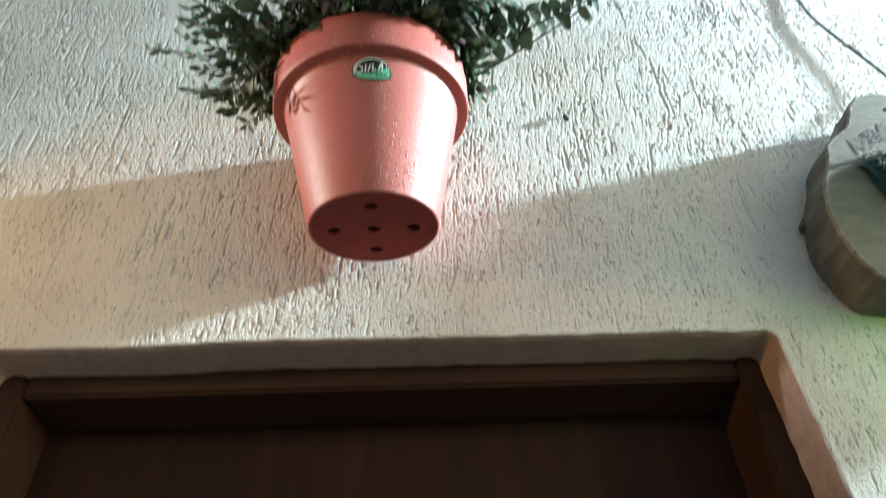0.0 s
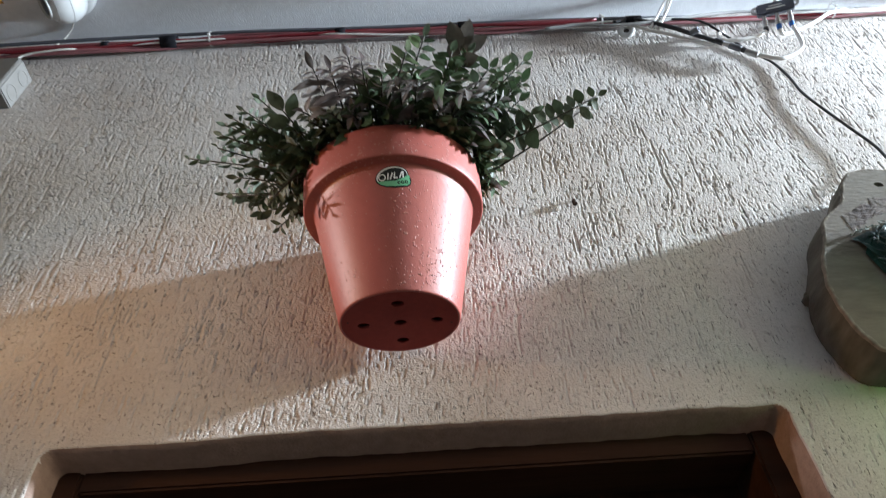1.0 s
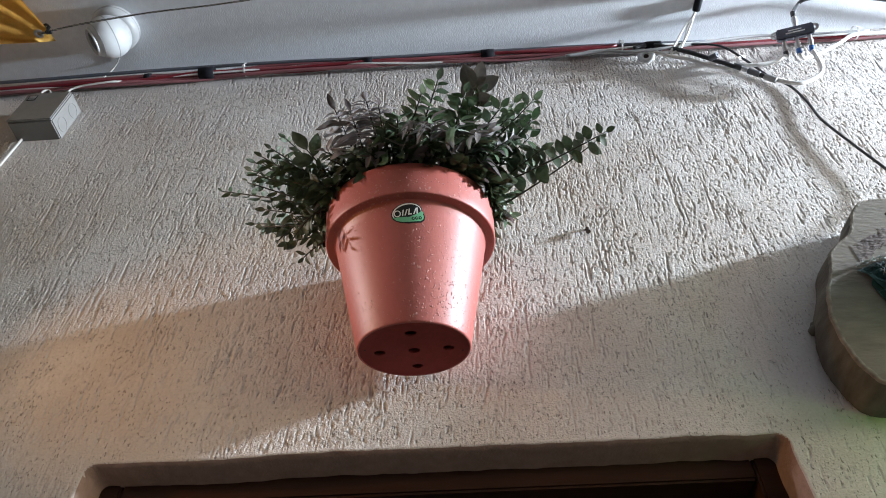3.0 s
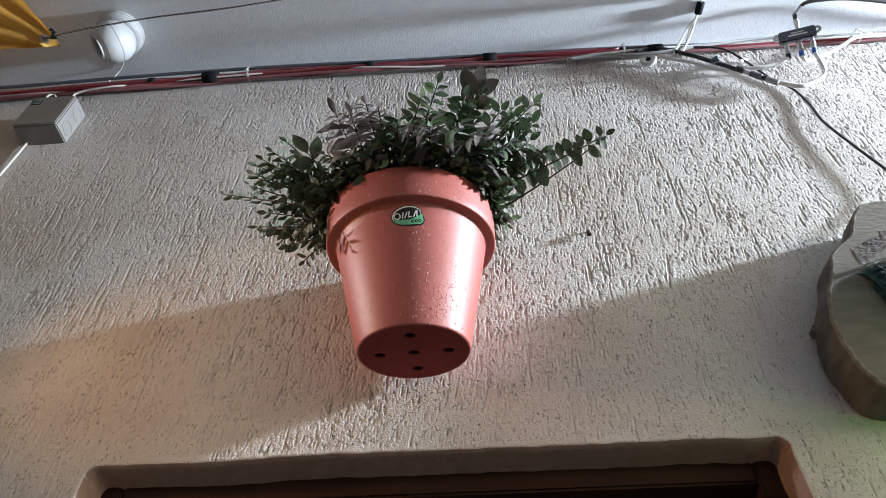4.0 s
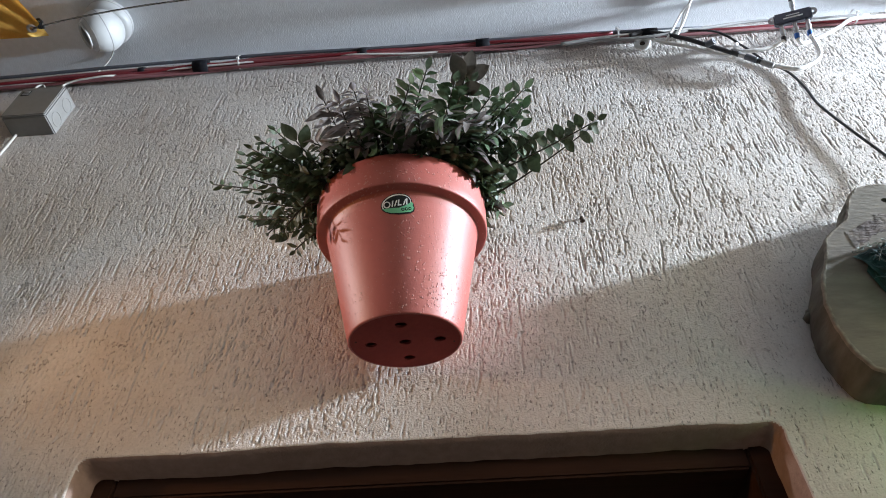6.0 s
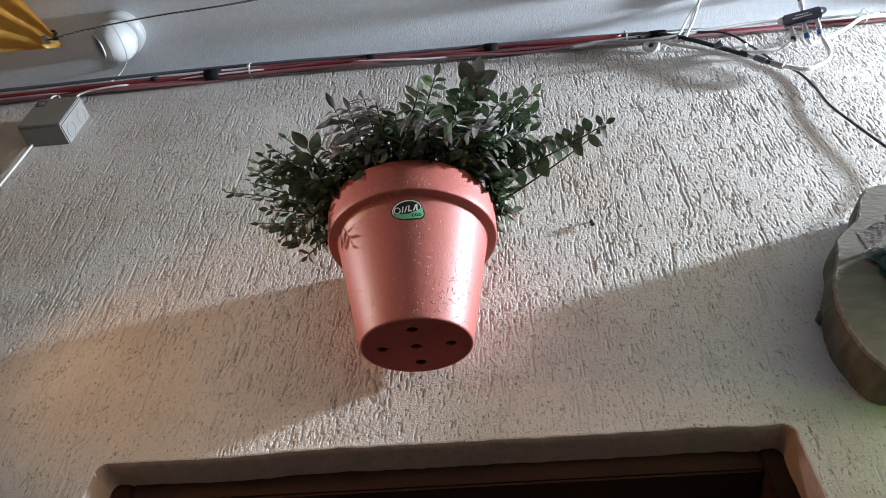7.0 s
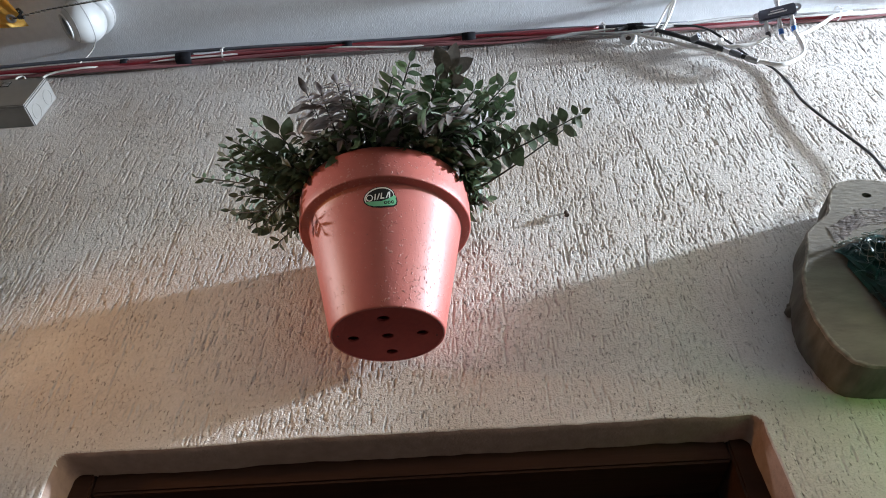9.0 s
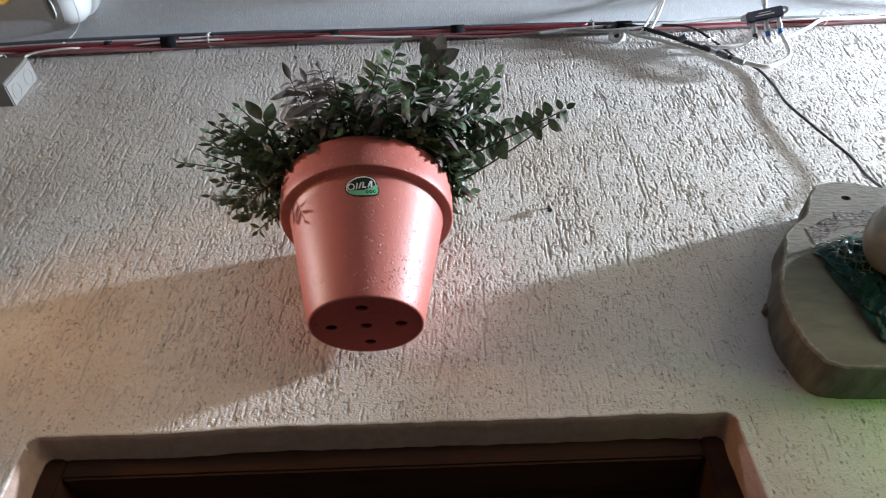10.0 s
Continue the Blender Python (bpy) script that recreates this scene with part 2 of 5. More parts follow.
# ---- builders ----
def mesh_object(name, bm, mat, smooth=False):
    me = bpy.data.meshes.new(name)
    bm.normal_update()
    bm.to_mesh(me)
    bm.free()
    for f in me.polygons:
        f.use_smooth = smooth
    me.materials.append(mat)
    return new(name, me)


def part(name, bm, mat, parent, label="", smooth=False):
    """Links a bmesh as one mesh object under a thing or under a part."""
    ob = mesh_object(name, bm, mat, smooth)
    ob.parent = parent
    if label:
        tagged(ob, label)
    return ob


def thing(name, where, label, category, group="", kind=""):
    ob = new(name)
    ob.empty_display_size = 0.05
    ob.location = where
    return tagged(ob, label, category, group, kind)


def box(bm, x0, x1, y0, y1, z0, z1, bevel=0.0, m=None):
    vs = [bm.verts.new((x, y, z)) for x in (x0, x1) for y in (y0, y1) for z in (z0, z1)]
    fs = [bm.faces.new([vs[i] for i in q]) for q in ((0, 1, 3, 2), (4, 6, 7, 5), (0, 4, 5, 1), (2, 3, 7, 6), (0, 2, 6, 4), (1, 5, 7, 3))]
    if bevel:
        es = {e for f in fs for e in f.edges}
        r = bmesh.ops.bevel(bm, geom=list(es), offset=bevel, segments=2, affect="EDGES")
        vs = list({v for f in r["faces"] for v in f.verts} | {v for v in vs if v.is_valid})
    if m:
        bmesh.ops.transform(bm, matrix=m, verts=vs)
    return bm


def lathe(bm, rings, n=48, m=None, close_start=True, close_end=True):
    """Turns (radius, height) rings about z."""
    loops = []
    for r, h in rings:
        loops.append([bm.verts.new((r * math.cos(2 * math.pi * k / n), r * math.sin(2 * math.pi * k / n), h)) for k in range(n)])
    for a, b in zip(loops, loops[1:]):
        for k in range(n):
            bm.faces.new((a[k], a[(k + 1) % n], b[(k + 1) % n], b[k]))
    if close_start:
        bm.faces.new(loops[0][::-1])
    if close_end:
        bm.faces.new(loops[-1])
    if m:
        bmesh.ops.transform(bm, matrix=m, verts=[v for lp in loops for v in lp])
    return bm


def spline(points, steps=10):
    """A smooth line through the points."""
    p = [Vector(q) for q in points]
    p = [p[0] * 2 - p[1]] + p + [p[-1] * 2 - p[-2]]
    out = []
    for i in range(1, len(p) - 2):
        for k in range(steps):
            t = k / steps
            out.append(0.5 * ((2 * p[i]) + (p[i + 1] - p[i - 1]) * t + (2 * p[i - 1] - 5 * p[i] + 4 * p[i + 1] - p[i + 2]) * t * t
                              + (3 * p[i] - p[i - 1] - 3 * p[i + 1] + p[i + 2]) * t ** 3))
    return out + [p[-2]]


def tube(bm, path, radius, n=8, taper=1.0):
    """A round tube along a line; taper: the end's share of the radius."""
    loops, side = [], None
    for i, q in enumerate(path):
        d = (path[min(i + 1, len(path) - 1)] - path[max(i - 1, 0)]).normalized()
        side = d.orthogonal() if side is None else side - d * side.dot(d)
        side.normalize()
        up = d.cross(side)
        r = radius * (1 + (taper - 1) * i / max(1, len(path) - 1))
        loops.append([bm.verts.new(q + r * (math.cos(2 * math.pi * k / n) * side + math.sin(2 * math.pi * k / n) * up)) for k in range(n)])
    for a, b in zip(loops, loops[1:]):
        for k in range(n):
            bm.faces.new((a[k], a[(k + 1) % n], b[(k + 1) % n], b[k]))
    bm.faces.new(loops[0][::-1])
    bm.faces.new(loops[-1])
    return bm


# ---- structure: wall, door, ceiling ----
CEIL_Z = 3.372
DOOR_X, DOOR_Z = 0.553, 2.056
LIP = 0.005


def soft_noise(nx, nz, dx, dz, lx, lz, seed, slant=0.0):
    """Smooth random relief, of unit spread, with grains lx wide and lz high."""
    g = np.random.default_rng(seed).standard_normal((nz, nx))
    kx = np.fft.fftfreq(nx, dx)[None, :] * 2 * np.pi
    kz = np.fft.fftfreq(nz, dz)[:, None] * 2 * np.pi
    kx = kx + 0 * kz
    kz = kz + slant * kx
    h = np.fft.ifft2(np.fft.fft2(g) * np.exp(-0.5 * ((kx * lx) ** 2 + (kz * lz) ** 2))).real
    return h / h.std()


def step(a, b, v):
    t = np.clip((v - a) / (b - a), 0, 1)
    return t * t * (3 - 2 * t)


def plaster_relief():
    """The scratched plaster of the wall's front, with rounded edges round the doorway."""
    dx, dz = 0.0014, 0.0024
    xs = np.arange(-1.36, 1.37, dx)
    zs = np.arange(1.76, CEIL_Z + 0.006, dz)
    nx, nz = len(xs), len(zs)
    x, z = np.meshgrid(xs, zs)
    slow = soft_noise(nx, nz, dx, dz, 0.12, 0.12, 5)
    patch = soft_noise(nx, nz, dx, dz, 0.020, 0.030, 6)
    broad = soft_noise(nx, nz, dx, dz, 0.0040, 0.0080, 2, -0.04)
    groove = soft_noise(nx, nz, dx, dz, 0.0015, 0.0150, 1, 0.04)
    nick = soft_noise(nx, nz, dx, dz, 0.0012, 0.0050, 7, 0.08)
    pit = soft_noise(nx, nz, dx, dz, 0.0011, 0.0019, 3, 0.03)
    sand = soft_noise(nx, nz, dx, dz, 0.0011, 0.0020, 12)
    grain = soft_noise(nx, nz, dx, dz, 0.0012, 0.0019, 4)
    gouge = soft_noise(nx, nz, dx, dz, 0.0017, 0.0180, 14, 0.02)
    flake = soft_noise(nx, nz, dx, dz, 0.0016, 0.0036, 15)
    rough = step(-1.2, 1.0, patch)
    left = step(-0.24, -0.58, x)
    # trowelled smoother low on both sides
    calm = np.maximum(0.1 * step(-0.05, -0.45, x) * step(2.62, 2.38, z), step(0.10, 0.60, x) * step(2.50, 2.30, z))
    h = 0.00006 * np.tanh(1.5 * broad) + (0.00019 + 0.00012 * rough) * (1 - 0.45 * calm) * (1 - 0.45 * left) * np.tanh(grain)
    h -= 0.0015 * step(1.55, 1.95, groove + 0.2 * patch - 0.22 * calm - 0.5 * left)
    h -= 0.0015 * step(1.60, 1.84, nick + 0.2 * patch - 0.3 * calm - 0.15 * left)
    h -= 0.0013 * (1 - 0.3 * calm) * step(1.42, 1.85, sand + 0.2 * broad - 0.5 * calm - 0.65 * left)
    h -= (0.0005 + 0.0008 * step(3.0, 2.7, z)) * step(1.40, 1.85, gouge + 0.22 * patch + 0.45 * flake - 0.9 * (1 - left))
    h -= 0.0026 * step(2.05, 2.35, pit + 0.15 * patch - 0.15 * calm)
    h += 0.0008 * slow
    # the wall falls back on one side, shaped to fade the grazing light
    bow = 0.045 * np.clip(-0.28 - x, 0, 0.9) ** 2 * step(2.95, 2.55, z)
    # distance to the doorway, whose upper corners are rounded
    r = 0.017
    qx, qz = np.abs(x) - (DOOR_X - r), z - (DOOR_Z - r)
    d = np.hypot(np.maximum(qx, 0), np.maximum(qz, 0)) + np.minimum(np.maximum(qx, qz), 0) - r
    h *= step(0.002, 0.016, d)
    t = np.clip((LIP - d) / LIP, 0, 1)
    y = LIP * (1 - np.sqrt(np.maximum(0, 1 - t * t))) - h + bow
    y = np.where(d < 0, LIP - d * 14, y)
    keep = d > -0.0075
    # the edge wavers a little, as a hand-trowelled one does
    waver = 0.0012 * soft_noise(nx, nz, dx, dz, 0.06, 0.06, 9) + 0.0006 * soft_noise(nx, nz, dx, dz, 0.009, 0.009, 21)
    waver *= np.exp(-(d / 0.03) ** 2)
    verts = np.stack([x + np.where(qx > qz, waver, 0), y, z + np.where(qx > qz, 0, waver)], -1).reshape(-1, 3)
    idx = np.arange(nx * nz).reshape(nz, nx)
    ok = keep[:-1, :-1] & keep[1:, :-1] & keep[:-1, 1:] & keep[1:, 1:]
    quads = np.stack([idx[:-1, :-1], idx[:-1, 1:], idx[1:, 1:], idx[1:, :-1]], -1)[ok]
    used = np.unique(quads)
    remap = np.zeros(nx * nz, dtype=np.int64)
    remap[used] = np.arange(len(used))
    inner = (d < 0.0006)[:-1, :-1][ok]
    return verts[used], remap[quads], inner


def build_wall():
    verts, quads, inner = plaster_relief()
    bm = bmesh.new()
    y0, y1 = 0.046, 0.26
    gap = 0.010
    box(bm, -4.5, -DOOR_X - gap, y0, y1, 0, CEIL_Z)
    box(bm, DOOR_X + gap, 4.5, y0, y1, 0, CEIL_Z)
    box(bm, -DOOR_X - gap, DOOR_X + gap, y0, y1, DOOR_Z + gap, CEIL_Z)
    # plain faces out of sight
    box(bm, -4.5, -1.359, 0.001, y0, 0, CEIL_Z)
    box(bm, 1.366, 4.5, 0.001, y0, 0, CEIL_Z)
    box(bm, -1.359, -DOOR_X - 0.002, 0.001, y0, 0, 1.763)
    box(bm, DOOR_X + 0.002, 1.366, 0.001, y0, 0, 1.763)
    rest = bpy.data.meshes.new("rest")
    bm.to_mesh(rest)
    bm.free()
    rv = np.empty(len(rest.vertices) * 3)
    rest.vertices.foreach_get("co", rv)
    rq = [[v + len(verts) for v in p.vertices] for p in rest.polygons]
    me = bpy.data.meshes.new("wall_north")
    allv = np.vstack([verts, rv.reshape(-1, 3)])
    allq = np.vstack([quads, np.array(rq)])
    me.vertices.add(len(allv))
    me.vertices.foreach_set("co", allv.ravel())
    me.loops.add(len(allq) * 4)
    me.loops.foreach_set("vertex_index", allq.ravel())
    me.polygons.add(len(allq))
    me.polygons.foreach_set("loop_start", np.arange(len(allq)) * 4)
    me.update(calc_edges=True)
    smooth = np.ones(len(me.polygons), dtype=bool)
    smooth[len(quads):] = False
    me.polygons.foreach_set("use_smooth", smooth)
    me.materials.append(PLASTER)
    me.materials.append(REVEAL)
    # faces turned into the doorway take the shade-darkened reveal colour
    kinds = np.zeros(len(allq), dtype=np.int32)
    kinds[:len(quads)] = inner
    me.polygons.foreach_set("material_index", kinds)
    bpy.data.meshes.remove(rest)
    return tagged(new("wall_north", me), "cream scratched plaster wall with a doorway below", "wall", kind="structure")


build_wall()

# The ceiling runs on out of view to hold back the sky.
bm = bmesh.new()
box(bm, -4.5, 4.5, -5.2, 0.26, CEIL_Z, CEIL_Z + 0.2)
tagged(mesh_object("ceiling", bm, CEILING), "white rough-painted porch ceiling", "ceiling", kind="structure")
# Unseen ground; its grey is set for the light it throws upwards.
bm = bmesh.new()
box(bm, -60, 60, -120, 0.26, -0.2, 0)
tagged(mesh_object("ground", bm, FLOOR), "unseen grey ground of the porch, toned for bounced light", "ground", kind="structure")
# Unseen walls added round the place to limit sky and bounced light.
bm = bmesh.new()
box(bm, 4.5, 4.7, -5.0, 0.26, 0, 0.7)
tagged(mesh_object("added_wall_east", bm, OUTER), "low brown wall added out of view to limit side sky light", "wall", kind="structure")
bm = bmesh.new()
box(bm, -4.7, -4.5, -5.0, 0.26, 0, CEIL_Z)
tagged(mesh_object("added_wall_west", bm, OUTER), "brown wall added out of view to block side sky light", "wall", kind="structure")

bm = bmesh.new()
box(bm, -4.7, 4.7, -5.2, -5.0, 0, 2.5)
tagged(mesh_object("added_wall_south", bm, OUTER), "plain brown wall added out of view to limit sky light", "wall", kind="structure")


def build_door():
    door = thing("door_1", (0, 0.10, 0), "dark brown wooden door closed in its frame", "door", kind="structure")
    bm = bmesh.new()
    w, y0, y1 = 0.038, 0.064, 0.20
    box(bm, -DOOR_X - 0.0095, -DOOR_X + w, y0, y1, 0, DOOR_Z + 0.0095, 0.004)
    box(bm, DOOR_X - w, DOOR_X + 0.0095, y0, y1, 0, DOOR_Z + 0.0095, 0.004)
    box(bm, -DOOR_X + w, DOOR_X - w, y0 + 0.002, y1, DOOR_Z - w, DOOR_Z + 0.0095, 0.004)
    bmesh.ops.translate(bm, vec=(0, -0.10, 0), verts=bm.verts)
    part("door_frame", bm, FRAME_WOOD, door, "brown wooden door frame")
    bm = bmesh.new()
    a, top = DOOR_X - w - 0.003, DOOR_Z - w - 0.004
    box(bm, -a, a, 0.165, 0.195, 0.01, top)
    bmesh.ops.translate(bm, vec=(0, -0.10, 0), verts=bm.verts)
    part("door_leaf", bm, DARK_WOOD, door)


build_door()


# ---- the flower pot ----
POT_AT = Vector((-0.0180, -0.0983, 2.1754))
POT_TILT, POT_LEAN = 10.65, -1.63
POT_H, RIM_H, R_BASE, R_NECK, R_LIP, R_TOP = 0.2702, 0.064, 0.0926, 0.1332, 0.1510, 0.1530
POT_POSE = pose(*POT_AT, POT_TILT, POT_LEAN, 0)


def build_pot():
    pot = thing("flower_pot", (0, 0, 0), "terracotta-coloured plastic flower pot hung on the plaster wall", "flower pot")
    pot.matrix_world = POT_POSE
    neck_h = POT_H - RIM_H
    bm = bmesh.new()
    prof = [(R_BASE - 0.0042, 0.0040), (R_BASE - 0.0042, 0.0006), (R_BASE - 0.0035, 0.0)]
    prof += [(R_BASE - 0.0035 + 0.0035 * math.sin(a), 0.0035 - 0.0035 * math.cos(a)) for a in (0.5, 1.0, 1.5)]
    prof += [(R_BASE + (R_NECK - R_BASE) * k / 10, 0.004 + (neck_h - 0.006) * k / 10) for k in range(1, 11)]
    prof += [(R_NECK + 0.0015, neck_h - 0.0006), (R_NECK + 0.003, neck_h), (R_LIP - 0.003, neck_h), (R_LIP - 0.0008, neck_h + 0.0008), (R_LIP, neck_h + 0.003)]
    prof += [(R_LIP + (R_TOP - R_LIP) * k / 4, neck_h + 0.003 + (RIM_H - 0.006) * k / 4) for k in range(1, 5)]
    prof += [(R_TOP - 0.0008, POT_H - 0.001), (R_TOP - 0.0025, POT_H), (R_TOP - 0.005, POT_H - 0.001), (R_LIP - 0.006, neck_h + 0.004), (R_NECK - 0.004, neck_h - 0.002), (R_BASE - 0.004, 0.005)]
    lathe(bm, prof, 128, close_start=False, close_end=False)
    part("body", bm, TERRACOTTA, pot, smooth=True)
    # the base, with five drain holes cut through it
    bm = bmesh.new()
    n, loops = 96, []
    outer = [bm.verts.new(((R_BASE - 0.0034) * math.cos(2 * math.pi * k / n), (R_BASE - 0.0034) * math.sin(2 * math.pi * k / n), 0.0010)) for k in range(n)]
    edges = [bm.edges.new((outer[k], outer[(k + 1) % n])) for k in range(n)]
    spots = [(0, 0)] + [(0.0556 * math.cos(a), 0.0556 * math.sin(a)) for a in (radians(-1), radians(89), radians(179), radians(269))]
    for cx, cy in spots:
        ring = [bm.verts.new((cx + 0.0096 * math.cos(2 * math.pi * k / 20), cy + 0.0082 * math.sin(2 * math.pi * k / 20), 0.0010)) for k in range(20)]
        edges += [bm.edges.new((ring[k], ring[(k + 1) % 20])) for k in range(20)]
        loops.append(ring)
    bmesh.ops.triangle_fill(bm, use_beauty=True, use_dissolve=False, edges=edges)
    for ring in loops:
        up = [bm.verts.new((v.co.x, v.co.y, 0.0048)) for v in ring]
        for k in range(20):
            bm.faces.new((ring[k], ring[(k + 1) % 20], up[(k + 1) % 20], up[k]))
    bmesh.ops.recalc_face_normals(bm, faces=bm.faces)
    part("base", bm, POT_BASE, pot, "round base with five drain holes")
    for cx, cy in ((0.078, 0.010), (-0.078, -0.012)):
        bm = bmesh.new()
        lathe(bm, [(0.0016, 0.0004), (0.0016, 0.005)], 10, Matrix.Translation((cx, cy, 0)))
        part("moulding_mark", bm, SOIL, pot)
    bm = bmesh.new()
    lathe(bm, [(0.09, 0.12), (0.130, 0.20), (0.142, POT_H - 0.03), (0.10, POT_H - 0.016), (0.05, POT_H - 0.01), (0.005, POT_H - 0.008)], 40)
    part("soil", bm, SOIL, pot, smooth=True)
    return pot


pot = build_pot()


def build_drops():
    """Dried water drops on one side of the pot: small flat domes, a little longer than wide."""
    r = random.Random(21)
    bm = bmesh.new()
    neck_h = POT_H - RIM_H
    for k in range(180):
        ang = min(1.25, max(-0.15, r.gauss(0.52, 0.28)))
        rim = r.random() < 0.22
        s = r.uniform(neck_h + 0.008, POT_H - 0.008) if rim else r.uniform(0.012, neck_h - 0.012)
        rad = R_LIP + (R_TOP - R_LIP) * (s - neck_h) / RIM_H if rim else R_BASE + (R_NECK - R_BASE) * s / neck_h
        size = r.uniform(0.0006, 0.0013)
        at = Vector((rad * math.sin(ang), -rad * math.cos(ang), s))
        out, up = Vector((math.sin(ang), -math.cos(ang), 0)), Vector((0, 0, 1))
        side = out.cross(up)
        loops = []
        for share, rise in ((1.0, -0.0001), (0.75, 0.00013), (0.3, 0.00024)):
            loops.append([bm.verts.new(at + out * rise + (side * math.cos(q) * size + up * math.sin(q) * size * 1.7) * share) for q in [2 * math.pi * i / 8 for i in range(8)]])
        for lo, hi in zip(loops, loops[1:]):
            for i in range(8):
                bm.faces.new((lo[i], hi[i], hi[(i + 1) % 8], lo[(i + 1) % 8]))
        bm.faces.new(loops[-1])
    bmesh.ops.recalc_face_normals(bm, faces=bm.faces)
    tagged(part("water_spatter", bm, DROP, pot, "dried water drops", True), kind="stuff")


build_drops()


def on_pot(angle, s, off):
    """A place on the cone of the pot below its rim: angle from the front, height, distance from the surface."""
    r = R_BASE + (R_NECK - R_BASE) * s / (POT_H - RIM_H) + off
    return Vector((r * math.sin(angle), -r * math.cos(angle), s))


def sticker_shape(name, outline, off, mat, parent):
    """A flat shape on the pot: an outline in millimetres about the sticker's middle."""
    outline = [(a[0] + (b[0] - a[0]) * k / 4, a[1] + (b[1] - a[1]) * k / 4) for a, b in zip(outline, outline[1:] + outline[:1]) for k in range(4)]
    bm = bmesh.new()
    r = R_BASE + (R_NECK - R_BASE) * 0.8
    n, steps = len(outline), 8
    cu, cv = sum(u for u, v in outline) / n, sum(v for u, v in outline) / n
    rows = []
    for k in range(1, steps + 1):
        t = k / steps
        rows.append([bm.verts.new(on_pot(0.035 + (cu + (u - cu) * t) * 0.001 / r, 0.180 + (cv + (v - cv) * t) * 0.001, off + 0.0002)) for u, v in outline])
    for a, b in zip(rows, rows[1:]):
        for k in range(n):
            bm.faces.new((a[k], a[(k + 1) % n], b[(k + 1) % n], b[k]))
    bm.faces.new(rows[0])
    return part(name, bm, mat, parent)


def ellipse(cx, cy, a, b, turn, start=0, end=360, n=40):
    c, s = math.cos(radians(turn)), math.sin(radians(turn))
    out = []
    for k in range(n):
        p = radians(start + (end - start) * k / n)
        x, y = a * math.cos(p), b * math.sin(p)
        out.append((cx + x * c - y * s, cy + x * s + y * c))
    return out


def build_sticker():
    st = thing("sticker", (0, 0, 0), "small black, white and green oval label on the pot", "sticker")
    st.matrix_world = POT_POSE
    sticker_shape("backing", ellipse(-1, 2, 25, 17.5, 12), 0.0004, STICKER_BLACK, st)
    sticker_shape("corner", [(-20, -10), (-12, -16), (2, -18), (22, -16), (27, -12), (28, -6), (26, 2), (22, 6), (4, 0)], 0.0005, STICKER_BLACK, st)
    sticker_shape("rim_line", ellipse(-1, 2.6, 23.2, 15.4, 12), 0.0007, STICKER_WHITE, st)
    sticker_shape("field", ellipse(-0.4, 1.8, 21.8, 13.9, 12), 0.0010, STICKER_BLACK, st)
    low = [(-23, -6), (-17, -7), (-8, -8.5), (2, -7), (12, -3), (20, 1), (23, 4), (25.5, 1), (24.5, -2), (26, -6), (25, -11), (21, -14), (4, -15.5), (-9, -15), (-18, -11.5)]
    sticker_shape("swoosh", low, 0.0013, STICKER_GREEN, st)
    sticker_shape("mark", ellipse(-15.5, 0.2, 5.6, 6.0, 10, n=20), 0.0014, STICKER_WHITE, st)
    sticker_shape("mark", ellipse(-15.5, 0.2, 3.9, 4.3, 10, n=20), 0.0016, STICKER_BLACK, st)
    for u, w, lean in ((-7.5, 2.0, 1.4), (-3.6, 2.0, 3.6), (2.2, 2.0, 1.2), (5.0, 4.6, -6.5), (10.2, 2.0, 3.8), (15.4, 2.0, -0.6)):
        v = 0.15 * u + 1.8
        top = 6.0 if lean > -5 else -2.8
        sticker_shape("mark", [(u - w / 2, v - 5.2), (u + w / 2, v - 5.0), (u + w / 2 + max(lean, 0), v + top), (u - w / 2 + max(lean, 0), v + top - 0.2)], 0.0014, STICKER_WHITE, st)
    for u in (9.0, 14.5, 20.0):
        v = 0.12 * u - 10.8
        sticker_shape("mark", ellipse(u, v, 2.5, 2.9, 10, n=16), 0.0016, STICKER_BLACK, st)
        sticker_shape("mark", ellipse(u + 0.3, v, 1.1, 1.4, 10, n=12), 0.0018, STICKER_GREEN, st)


build_sticker()


# ---- the plant ----
TOP = POT_POSE @ Vector((0, 0, POT_H - 0.012))


def leaf_mesh(name, mat, length=0.030, width=0.0155, droop=0.10, fold=0.25):
    """An oval leaf with a pointed tip, folded along its rib; it grows along +y from its stalk."""
    bm = bmesh.new()
    rows = []
    for k in range(7):
        t = k / 6
        w = width / 2 * math.sin(math.pi * min(1, t * 0.97 + 0.03)) ** 0.75 * (1.05 - 0.25 * t)
        y, z = length * t, -droop * length * t * t + 0.04 * length * math.sin(6 * t)
        rows.append([bm.verts.new((-w, y, z + fold * w)), bm.verts.new((0, y, z)), bm.verts.new((w, y, z + fold * w))])
    for a, b in zip(rows, rows[1:]):
        for k in range(2):
            bm.faces.new((a[k], a[k + 1], b[k + 1], b[k]))
    stalk = [Vector((0, -0.004, -0.0005)), Vector((0, 0.004, 0.0003))]
    tube(bm, stalk, 0.0007, 4)
    me = bpy.data.meshes.new(name)
    bm.to_mesh(me)
    bm.free()
    me.materials.append(mat)
    for f in me.polygons:
        f.use_smooth = True
    return me


LEAVES = [leaf_mesh("leaf", LEAF, 0.036, 0.021), leaf_mesh("leaf", LEAF, 0.031, 0.019, 0.25, 0.35), leaf_mesh("leaf", LEAF, 0.038, 0.020, -0.06, 0.2)]
